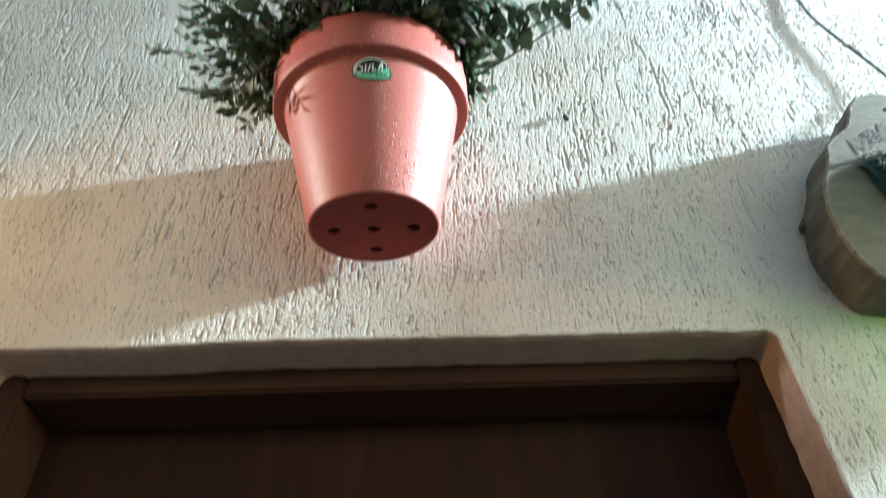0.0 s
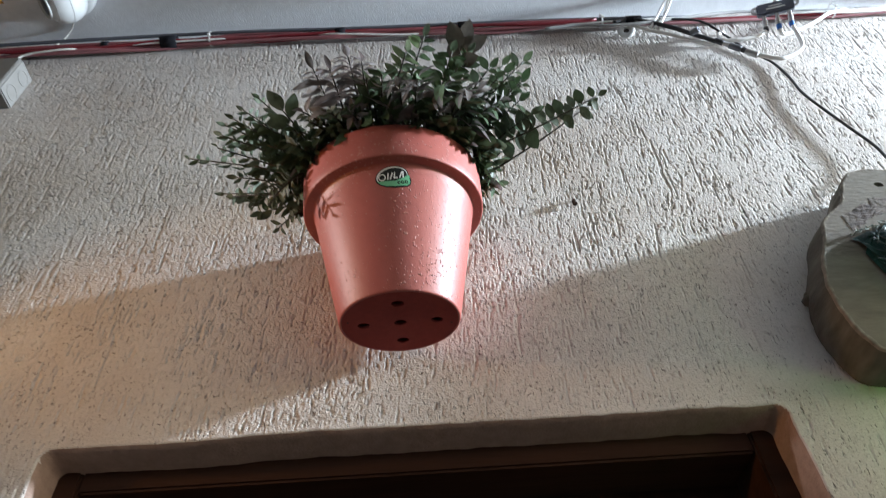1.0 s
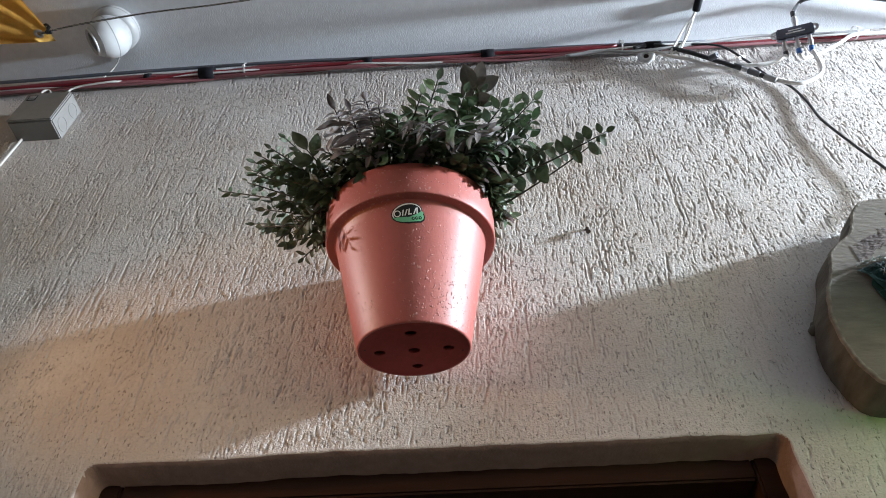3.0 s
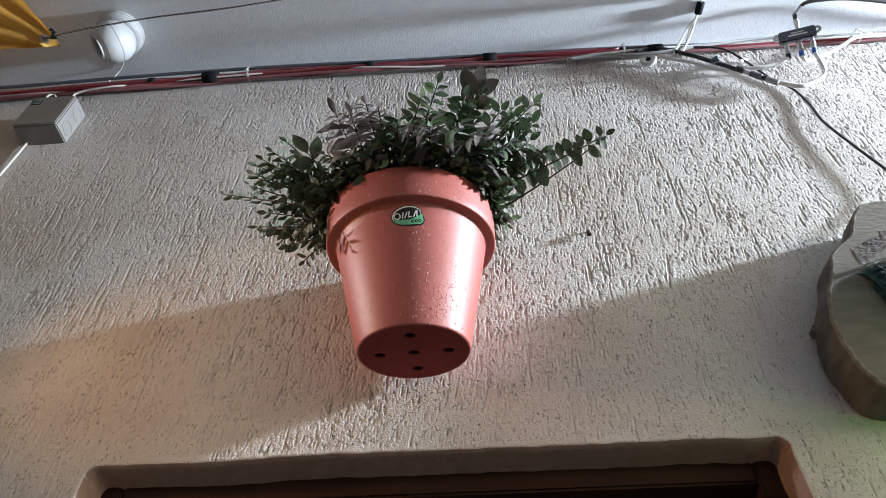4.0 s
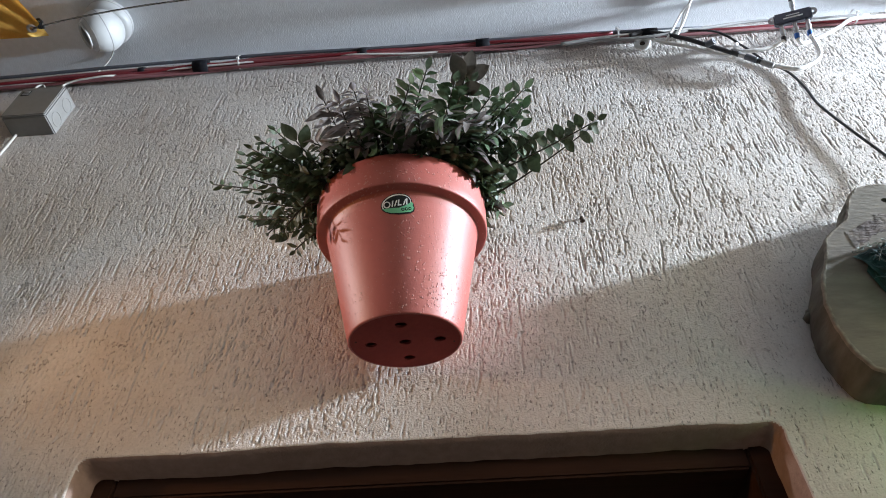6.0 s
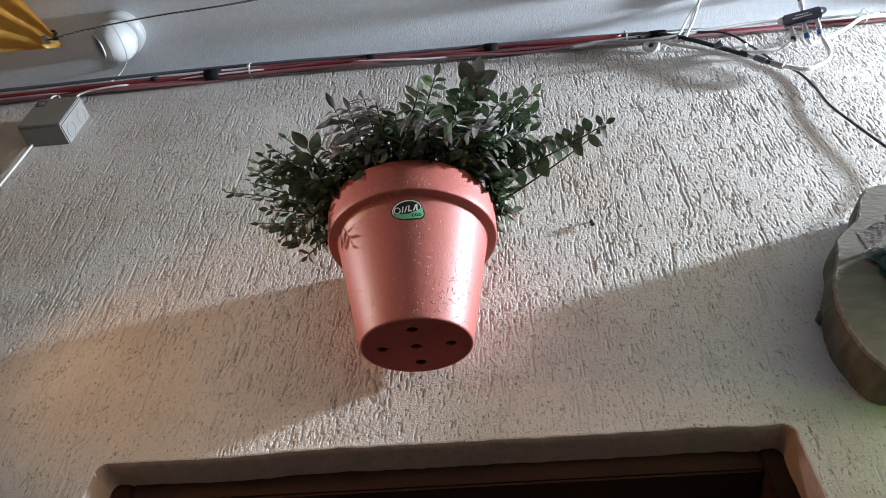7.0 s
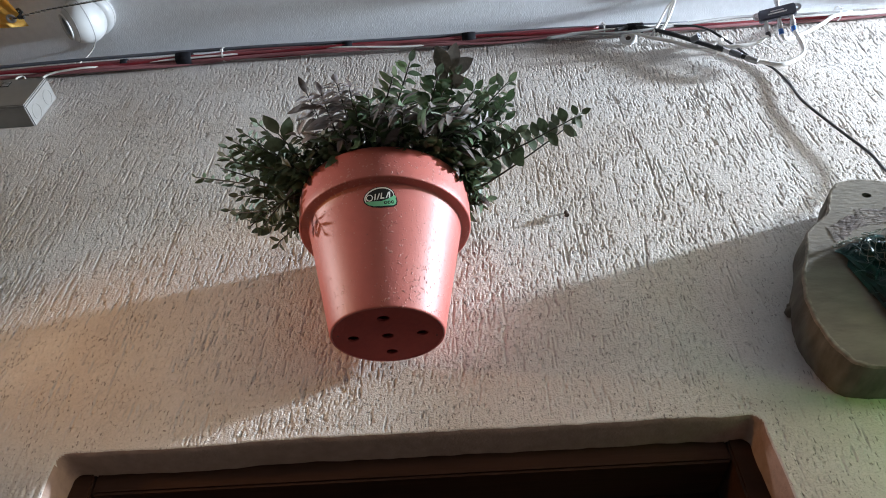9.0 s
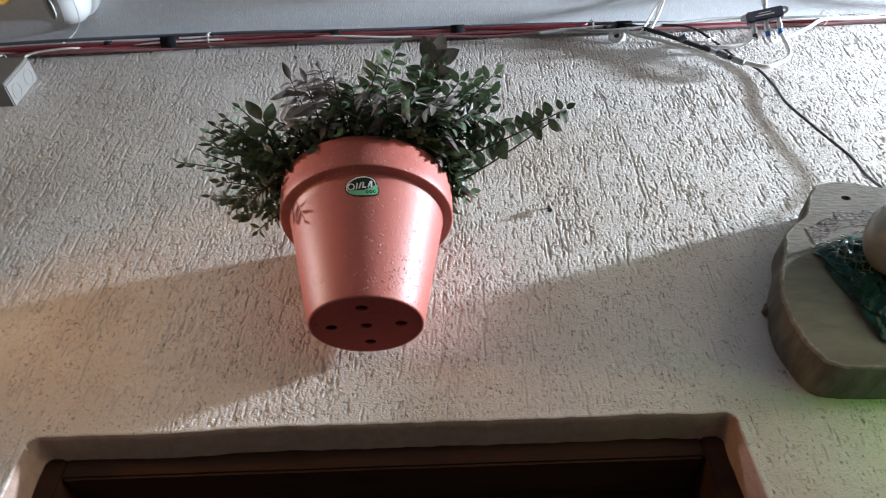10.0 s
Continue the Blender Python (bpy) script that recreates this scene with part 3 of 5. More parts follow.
SMALL = [leaf_mesh("leaf", LEAF_DARK, 0.030, 0.0135, 0.1, 0.3), leaf_mesh("leaf", LEAF_DARK, 0.026, 0.013, 0.3, 0.4), leaf_mesh("leaf", LEAF_DARK, 0.033, 0.016, -0.05, 0.2)]
BROAD = [leaf_mesh("leaf", LEAF_DARK, 0.036, 0.0235, 0.05, 0.12), leaf_mesh("leaf", LEAF_DARK, 0.034, 0.0225, -0.08, 0.18)]
PALE = [leaf_mesh("leaf", LEAF_PALE, 0.036, 0.015, 0.45, 0.35), leaf_mesh("leaf", LEAF_PALE, 0.032, 0.014, 0.3, 0.35)]
NARROW = [leaf_mesh("leaf", LEAF_MAUVE, 0.044, 0.018, 0.45, 0.35), leaf_mesh("leaf", LEAF_MAUVE, 0.042, 0.016, 0.30, 0.35), leaf_mesh("leaf", LEAF, 0.043, 0.019, 0.40, 0.35)]
FRESH = [leaf_mesh("leaf", LEAF_FRESH, 0.035, 0.020, 0.15, 0.25), leaf_mesh("leaf", LEAF_FRESH, 0.031, 0.018, 0.35, 0.25)]
BROWN = [leaf_mesh("leaf", LEAF_BROWN, 0.038, 0.026, 0.1, 0.2)]

plant = thing("artificial_plant", TOP, "bushy artificial plant with small dark green and mauve leaves", "plant")
rnd = random.Random(4)
filler = bmesh.new()
FILLER_MATS = [LEAF, LEAF_DARK, LEAF_PALE, LEAF_MAUVE, LEAF_FRESH, LEAF_BROWN]


def place_leaf(stem, at, grow, normal, mesh, size, separate, wild=1.0):
    x = grow.cross(normal)
    if x.length < 1e-3:
        x = grow.orthogonal()
    x.normalize()
    z = x.cross(grow)
    m = Matrix((x, grow, z)).transposed().to_4x4()
    m = Matrix.Translation(at) @ m @ pose(0, 0, 0, rnd.uniform(-20, 20) * wild, rnd.uniform(-28, 28) * wild, 0) @ Matrix.Diagonal((size * rnd.uniform(0.9, 1.1), size, size, 1))
    if separate:
        ob = new("leaf", mesh)
        ob.parent, ob.matrix_local = stem, m
    else:
        k, f0 = len(filler.verts), len(filler.faces)
        filler.from_mesh(mesh)
        filler.faces.ensure_lookup_table()
        for f in filler.faces[f0:]:
            f.material_index = FILLER_MATS.index(mesh.materials[0])
        filler.verts.ensure_lookup_table()
        bmesh.ops.transform(filler, matrix=m, verts=filler.verts[k:])


def sprig(tip, root=None, pairs=8, kinds=LEAVES, size=1.0, start=0.25, lift=0.12, flat=None, spread=0.6, separate=True, both=1.0, face=0.0, shrink=0.35, wild=1.0):
    """A stem from root to tip with pairs of leaves along it.
    flat: the direction of the two rows; spread: how far the leaves lean to the tip; both: share of the lower row; face: 1 lays the leaves in the plane of the rows."""
    tip = Vector(tip)
    out = tip - TOP
    if root is None:
        root = TOP + Vector((max(-0.09, min(0.09, out.x * 0.42)) + rnd.uniform(-0.02, 0.02), max(-0.09, min(0.05, out.y * 0.4)) + rnd.uniform(-0.02, 0.02), -0.012))
    base = Vector(root)
    bend = base.lerp(tip, 0.5) + Vector((0, 0, lift * (tip - base).length))
    line = [(base * (1 - t) ** 2 + bend * 2 * t * (1 - t) + tip * t * t) - TOP for t in [k / 12 for k in range(13)]]
    bm = bmesh.new()
    tube(bm, line, 0.0021, 6, 0.55)
    stem = part("stem", bm, STEM, plant, smooth=True)
    turn = rnd.uniform(0, math.pi)

    def along(t):
        i = max(0, min(11, int(t * 12)))
        return line[i].lerp(line[i + 1], t * 12 - i), (line[i + 1] - line[i]).normalized()

    for k in range(pairs):
        turn += math.pi / 2 + rnd.uniform(-0.3, 0.3)
        for half in (1, -1):
            if half < 0 and rnd.random() > both:
                continue
            t = min(0.985, start + (0.985 - start) * (k + 0.5 + rnd.uniform(-0.3, 0.3)) / pairs)
            at, d = along(t)
            if flat:
                row = Vector(flat) - d * d.dot(Vector(flat))
                row.normalize()
                row = (row * half + d.cross(row) * rnd.uniform(-0.3, 0.3)).normalized()
            else:
                side = d.orthogonal().normalized()
                a = turn + (0 if half > 0 else math.pi)
                row = math.cos(a) * side + math.sin(a) * d.cross(side)
            grow = (row + d * spread * rnd.uniform(0.6, 1.3)).normalized()
            normal = (d * (1 - face) + d.cross(row) * half * face).normalized()
            grown = size * (1 - shrink * max(0.0, t - 0.5) / 0.5) * rnd.uniform(0.8, 1.15)
            place_leaf(stem, at + row * 0.002, grow, normal, rnd.choice(kinds), grown, separate, wild)
    at, d = along(0.999)
    place_leaf(stem, at, d, Vector((0.2, 0.3, 1)), rnd.choice(kinds), size * (1 - shrink), separate, wild)
    return stem


# two long sprays with a row of broad upright leaves
sprig((0.333, -0.275, 2.505), (0.105, -0.195, 2.452), 10, BROAD, 1.15, 0.25, -0.05, (-0.20, -0.70, 0.70), 0.12, both=0.3, face=0.9, wild=0.5, shrink=0.55)
sprig((0.315, -0.262, 2.496), (0.130, -0.165, 2.438), 9, BROAD, 0.95, 0.25, -0.06, (-0.20, -0.60, 0.75), 0.25, both=0.5, face=0.7, wild=0.7)
# green sprays over one side of the rim
sprig((0.208, -0.325, 2.543), (0.075, -0.235, 2.455), 9, LEAVES + FRESH[:1], 0.98, 0.25, 0.02, (-0.6, 0.2, 0.8), 0.5, face=0.6)
sprig((0.148, -0.335, 2.510), (0.060, -0.255, 2.440), 7, LEAVES, 1.0, 0.2, 0.05, (-0.7, 0.2, 0.7), 0.5, face=0.6)
sprig((0.202, -0.300, 2.517), (0.110, -0.215, 2.455), 7, LEAVES + SMALL, 0.95, 0.2, 0.03, (-0.5, 0.0, 0.8), 0.6, face=0.5)
sprig((0.087, -0.350, 2.537), (0.045, -0.255, 2.465), 7, LEAVES, 1.05, 0.2, 0.05, (1, -0.1, 0.1), 0.5, face=0.5)
sprig((0.175, -0.310, 2.560), (0.085, -0.230, 2.470), 7, LEAVES + FRESH, 1.0, 0.25, 0.05, (-0.4, 0.5, 0.7), 0.6, face=0.4)
sprig((0.118, -0.335, 2.560), (0.060, -0.230, 2.470), 7, LEAVES + FRESH, 1.0, 0.25, 0.05, (1, -0.2, 0.3), 0.6, face=0.5)
sprig((0.215, -0.260, 2.480), (0.110, -0.190, 2.440), 7, LEAVES + NARROW[2:], 0.95, 0.2, 0.1, None, 0.6)
sprig((0.160, -0.305, 2.455), (0.080, -0.240, 2.435), 8, NARROW, 0.85, 0.2, 0.2, (0.6, -0.6, 0.5), 0.8)
sprig((0.120, -0.335, 2.440), (0.060, -0.255, 2.430), 8, NARROW, 0.90, 0.2, 0.25, (0.9, -0.3, 0.1), 0.8)
for k in range(9):
    tip = Vector((rnd.uniform(0.09, 0.20), rnd.uniform(-0.34, -0.26), 0))
    tip.z = rnd.uniform(2.47, 2.55) - 0.25 * max(0.0, tip.x - 0.14)
    sprig(tip, None, 7, LEAVES + SMALL[:1], 1.0, 0.35, 0.10, (rnd.uniform(-1, 1), rnd.uniform(-0.4, 0.2), 0.6), 0.6, False, face=0.5)
# broad brownish leaves at the top
sprig((0.106, -0.345, 2.566), (0.055, -0.250, 2.480), 2, BROWN, 1.2, 0.74, 0.03, (1, 0.0, 0.25), 1.4, face=0.9, shrink=0.0, wild=0.5)
# green tips in the middle
sprig((0.042, -0.394, 2.508), (-0.010, -0.280, 2.450), 7, FRESH[:1] + LEAVES, 0.92, 0.30, 0.02, (1, -0.1, 0.0), 0.45, face=0.5, wild=0.8)
sprig((0.013, -0.380, 2.489), (-0.030, -0.280, 2.450), 5, FRESH + LEAVES[:1], 0.98, 0.30, 0.03, (1, -0.2, 0.0), 0.5, face=0.6)
sprig((-0.025, -0.375, 2.430), (-0.035, -0.270, 2.440), 4, LEAVES, 1.15, 0.35, 0.25, (1, -0.1, 0.2), 0.9, face=0.8)
sprig((-0.050, -0.365, 2.435), (-0.050, -0.265, 2.440), 4, LEAVES, 1.1, 0.35, 0.25, (1, 0.2, 0.2), 0.9, face=0.8)
# mauve leaves hanging over the rim
sprig((0.028, -0.385, 2.392), (0.020, -0.270, 2.440), 6, NARROW, 1.05, 0.3, 0.45, (1, -0.3, 0.3), 0.8, face=0.75)
sprig((0.074, -0.385, 2.385), (0.045, -0.265, 2.440), 6, NARROW, 1.05, 0.3, 0.45, (1, -0.3, 0.3), 0.8, face=0.75)
sprig((0.000, -0.385, 2.400), (0.000, -0.270, 2.440), 6, NARROW, 1.0, 0.3, 0.40, (1, -0.3, 0.3), 0.8, face=0.75)
sprig((0.100, -0.365, 2.385), (0.070, -0.255, 2.440), 6, NARROW, 1.0, 0.3, 0.40, (1, -0.3, 0.3), 0.8, face=0.75)
# pale mauve sprays
sprig((-0.076, -0.390, 2.462), (-0.062, -0.265, 2.445), 11, PALE, 1.25, 0.35, 0.10, (1, -0.05, -0.1), 0.35, face=0.35)
sprig((-0.055, -0.388, 2.448), (-0.055, -0.265, 2.445), 8, PALE, 1.2, 0.3, 0.15, (1, -0.1, 0.1), 0.4, face=0.5)
sprig((-0.143, -0.338, 2.528), (-0.100, -0.240, 2.460), 10, PALE[1:] + NARROW[:1], 1.05, 0.25, 0.05, (1, -0.05, 0.0), 0.3, face=0.35)
sprig((-0.110, -0.355, 2.490), (-0.085, -0.250, 2.450), 9, PALE + NARROW[:1], 1.15, 0.25, 0.08, (1, 0.0, -0.1), 0.4, face=0.4)
sprig((-0.155, -0.310, 2.440), (-0.095, -0.240, 2.440), 7, NARROW[:1] + SMALL, 0.85, 0.25, 0.25, (0.5, -0.5, 0.4), 0.7)
sprig((-0.118, -0.340, 2.395), (-0.085, -0.255, 2.435), 6, NARROW[:1] + SMALL, 0.85, 0.25, 0.4, (1, -0.1, 0.0), 0.7)
# two large dark leaves standing beside the mauve ones
sprig((-0.193, -0.297, 2.470), (-0.148, -0.225, 2.450), 1, BROAD, 1.55, 0.70, 0.05, (0.7, 0.1, 0.7), 1.0, face=0.95, shrink=0.25, wild=0.3)
# thin sprays with small dark leaves on the other side
for tip, root, pairs, size in (((-0.234, -0.300, 2.503), (-0.140, -0.220, 2.445), 7, 0.85), ((-0.271, -0.270, 2.521), (-0.145, -0.210, 2.445), 9, 0.85),
                               ((-0.307, -0.240, 2.522), (-0.145, -0.200, 2.440), 9, 0.85), ((-0.325, -0.210, 2.540), (-0.150, -0.190, 2.440), 8, 0.9),
                               ((-0.330, -0.200, 2.515), (-0.150, -0.180, 2.430), 9, 0.9), ((-0.406, -0.145, 2.565), (-0.150, -0.180, 2.440), 9, 0.85),
                               ((-0.347, -0.090, 2.524), (-0.150, -0.150, 2.430), 8, 0.95), ((-0.320, -0.110, 2.490), (-0.150, -0.150, 2.430), 8, 0.9),
                               ((-0.300, -0.160, 2.480), (-0.150, -0.160, 2.435), 8, 0.9), ((-0.262, -0.110, 2.440), (-0.150, -0.140, 2.430), 8, 0.9)):
    sprig(tip, root, pairs - 1, SMALL, size * 1.1, 0.22, 0.03, (rnd.uniform(-0.3, 0.3), rnd.uniform(-0.4, 0.3), 1), 0.8, face=0.45, both=0.8, wild=1.6)
sprig((-0.222, -0.120, 2.385), (-0.150, -0.130, 2.430), 6, SMALL, 0.9, 0.3, 0.35, None, 0.7)
sprig((-0.215, -0.212, 2.332), (-0.160, -0.200, 2.425), 6, SMALL, 0.9, 0.45, 0.5, (0.2, -0.3, 1), 0.8, face=0.3)
sprig((-0.245, -0.195, 2.352), (-0.155, -0.185, 2.430), 6, SMALL, 0.85, 0.35, 0.45, (0.2, -0.3, 1), 0.8, face=0.3)
for k in range(13):
    tip = (rnd.uniform(-0.29, -0.18), rnd.uniform(-0.28, -0.11), rnd.uniform(2.425, 2.515))
    sprig(tip, None, 7, SMALL, 1.0, 0.4, 0.06, (rnd.uniform(-0.5, 0.5), rnd.uniform(-0.5, 0.3), 0.8), 0.7, False, face=0.4, wild=1.5)
# a few fresh leaves low beside the rim
sprig((0.162, -0.139, 2.453), (0.128, -0.150, 2.425), 3, FRESH, 0.85, 0.4, 0.2, (0.3, 0.2, 0.9), 0.8, face=0.5)
sprig((0.170, -0.175, 2.470), (0.125, -0.175, 2.430), 3, FRESH[:1] + LEAVES, 0.9, 0.4, 0.2, (0.3, 0.2, 0.9), 0.8, face=0.5)
# the dense shaded growth over the rim
for k in range(64):
    a = radians(172 + 196 * (k + rnd.uniform(0, 1)) / 64)
    reach, rise = rnd.uniform(0.135, 0.205), rnd.choice((rnd.uniform(-0.012, 0.03), rnd.uniform(0.0, 0.10)))
    left = math.cos(a) < -0.55
    sprig(TOP + Vector((reach * math.cos(a) * 1.05, 0.010 + reach * 0.95 * math.sin(a), rise)), None, 9, SMALL + SMALL + LEAVES[:1] if left else LEAVES + SMALL + PALE[:1], 0.85, 0.3, 0.35, None, 0.7, False)
# leaves hanging over the edge of the pot
for k in range(120):
    a = radians(-112 + 224 * (k + rnd.uniform(0, 1)) / 120)
    out = Vector((math.sin(a), -math.cos(a), 0))
    reach = rnd.uniform(0.130, 0.160)
    at = POT_POSE @ (out * reach + Vector((0, 0, POT_H + rnd.uniform(0.002, 0.026)))) - TOP
    grow = (POT_POSE.to_3x3() @ (out + Vector((rnd.uniform(-0.7, 0.7), rnd.uniform(-0.3, 0.3), rnd.uniform(-1.0, 0.15))))).normalized()
    place_leaf(None, at, grow, Vector((rnd.uniform(-0.3, 0.3), rnd.uniform(-0.3, 0.3), 1)), rnd.choice(SMALL + LEAVES[:2] + NARROW[1:]), rnd.uniform(0.75, 1.0), False, 1.3)
for k in range(30):
    a = radians(8 + 66 * (k + rnd.uniform(0, 1)) / 30)
    out = Vector((math.sin(a), -math.cos(a), 0))
    at = POT_POSE @ (out * rnd.uniform(0.140, 0.172) + Vector((0, 0, POT_H + rnd.uniform(0.004, 0.024)))) - TOP
    grow = (POT_POSE.to_3x3() @ (out + Vector((rnd.uniform(-0.5, 0.5), rnd.uniform(-0.3, 0.3), rnd.uniform(-0.6, 0.2))))).normalized()
    place_leaf(None, at, grow, Vector((rnd.uniform(-0.3, 0.3), rnd.uniform(-0.3, 0.3), 1)), rnd.choice(LEAVES + NARROW[1:]), rnd.uniform(0.8, 1.0), False, 1.3)
leaves = tagged(part("leaves", filler, LEAF, plant, smooth=True), kind="stuff")
for m in FILLER_MATS[1:]:
    leaves.data.materials.append(m)


# ---- cables along the ceiling corner ----
def cable(name, points, radius, mat, label, category="cable", group="", steps=8):
    bm = bmesh.new()
    tube(bm, spline(points, steps), radius, 8)
    ob = mesh_object(name, bm, mat, True)
    return tagged(ob, label, category, group)


def corner_run(seed, y, z, sway, x0=-1.75, x1=1.85):
    r = random.Random(seed)
    pts, x = [], x0
    while x < x1:
        pts.append((x, y + r.uniform(-sway, sway) * 0.7, z + r.uniform(-sway, sway) - 0.045 * max(0.0, -0.45 - x) ** 1.2))
        x += r.uniform(0.13, 0.2)
    return pts


for k in range(8):
    cable("red_cable", corner_run(20 + k, -0.014 - 0.007 * (k % 3), 3.301 + 0.009 * (k // 3), 0.0065, x1=1.85 if k % 3 == 0 else 0.66), 0.0046, RED_CABLE,
          "thin red plastic cable tied along the ceiling corner", group="cables along the ceiling corner")
cable("white_cable", corner_run(31, -0.025, 3.305, 0.010), 0.0028, WHITE_CABLE, "thin white plastic cable tied along the ceiling corner", group="cables along the ceiling corner")
cable("grey_cable", [(-1.75, -0.03, 3.305), (-1.26, -0.03, 3.312), (-0.94, -0.03, 3.325), (-0.685, -0.03, 3.331), (-0.40, -0.032, 3.328), (-0.1, -0.03, 3.322), (0.4, -0.03, 3.318), (0.8, -0.02, 3.32)], 0.0052, GREY_CABLE,
      "thick dark grey cable under the ceiling corner", group="cables along the ceiling corner")


def tie(x, z=3.313):
    t = thing("cable_tie", (x, -0.022, z), "white plastic cable tie round the red cables", "cable tie", "cable ties along the bundle")
    bm = bmesh.new()
    loop = [Vector((0, 0.019 * math.cos(a), 0.021 * math.sin(a))) for a in [2 * math.pi * k / 20 for k in range(20)]]
    lathe_pts = loop + [loop[0]]
    for a, b in zip(lathe_pts, lathe_pts[1:]):
        q = [bm.verts.new(p + Vector((dx, 0, 0))) for p, dx in ((a, -0.0022), (a, 0.0022), (b, 0.0022), (b, -0.0022))]
        bm.faces.new(q)
    bmesh.ops.remove_doubles(bm, verts=bm.verts, dist=1e-5)
    bmesh.ops.solidify(bm, geom=bm.faces[:], thickness=0.0012)
    part("strap", bm, WHITE_PLASTIC, t)
    bm = bmesh.new()
    box(bm, -0.0035, 0.0035, -0.023, -0.017, -0.016, -0.008, 0.0008)
    part("lock", bm, WHITE_PLASTIC, t)
    return t


def tape(x, width, z=3.313, y=-0.022, r=0.0155):
    bm = bmesh.new()
    prof = [(r * 0.9, -width / 2), (r, -width / 2 + 0.001), (r * 1.03, 0), (r, width / 2 - 0.001), (r * 0.9, width / 2)]
    lathe(bm, prof, 20, pose(x, y, z, 0, 90, 0))
    return tagged(mesh_object("black_tape", bm, BLACK_TAPE, True), "black insulating tape wrapped round the red cables", "tape", "tapes round the bundle")


for x in (-0.541, 0.556, 1.222):
    tie(x)
tape(-0.655, 0.046, 3.306, r=0.0185)
tape(-0.83, 0.020, 3.302, r=0.0125)
tape(-0.18, 0.030, r=0.015)
tape(0.17, 0.040, r=0.017)
tape(0.645, 0.045, 3.304)


# ---- junction box ----
def build_junction_box():
    jb = thing("junction_box", (-1.05, 0, 3.10), "grey plastic junction box on the wall under the cables", "junction box")
    bm = bmesh.new()
    box(bm, -0.060, 0.060, -0.0585, 0.003, -0.071, 0.071, 0.003)
    part("body", bm, BOX_GREY, jb)
    bm = bmesh.new()
    box(bm, -0.0602, 0.0602, -0.064, -0.0592, -0.0712, 0.0712, 0.003)
    part("lid", bm, BOX_GREY, jb)
    for z in (-0.036, 0.034):
        bm = bmesh.new()
        lathe(bm, [(0.021, 0), (0.021, 0.0012), (0.0195, 0.0016), (0.019, 0.0006), (0.002, 0.0006)], 28, pose(0.0595, -0.024, z, 0, 90, 0))
        part("knockout", bm, BOX_GREY, jb)
    bm = bmesh.new()
    box(bm, -0.050, -0.026, -0.0648, -0.0635, 0.030, 0.056)
    tag = part("mark", bm, STICKER_BLACK, jb, "small dark printed mark")
    for k in range(3):
        bm = bmesh.new()
        box(bm, -0.047, -0.029, -0.0654, -0.0646, 0.034 + 0.007 * k, 0.038 + 0.007 * k)
        part("bar", bm, GREY_PLASTIC, tag)


build_junction_box()
cable("white_cable", [(-1.02, -0.03, 3.165), (-1.039, -0.030, 3.231), (-1.014, -0.034, 3.250), (-0.971, -0.036, 3.257), (-0.925, -0.034, 3.268), (-0.895, -0.022, 3.288)], 0.0029, DULL_CABLE, "white cable leaving the grey junction box")
cable("white_cable", [(-1.10, -0.03, 3.165), (-1.108, -0.034, 3.205), (-1.112, -0.034, 3.235), (-1.10, -0.03, 3.245), (-1.085, -0.03, 3.215), (-1.08, -0.03, 3.168)], 0.0029, DULL_CABLE, "white cable looped out of the grey junction box")
cable("white_cable", [(-1.095, -0.006, 3.035), (-1.098, -0.006, 2.95), (-1.105, -0.006, 2.7), (-1.11, -0.006, 2.3), (-1.11, -0.006, 1.2), (-1.11, -0.006, 0.05)], 0.0036, DULL_CABLE, "white cable running down the wall from the junction box")


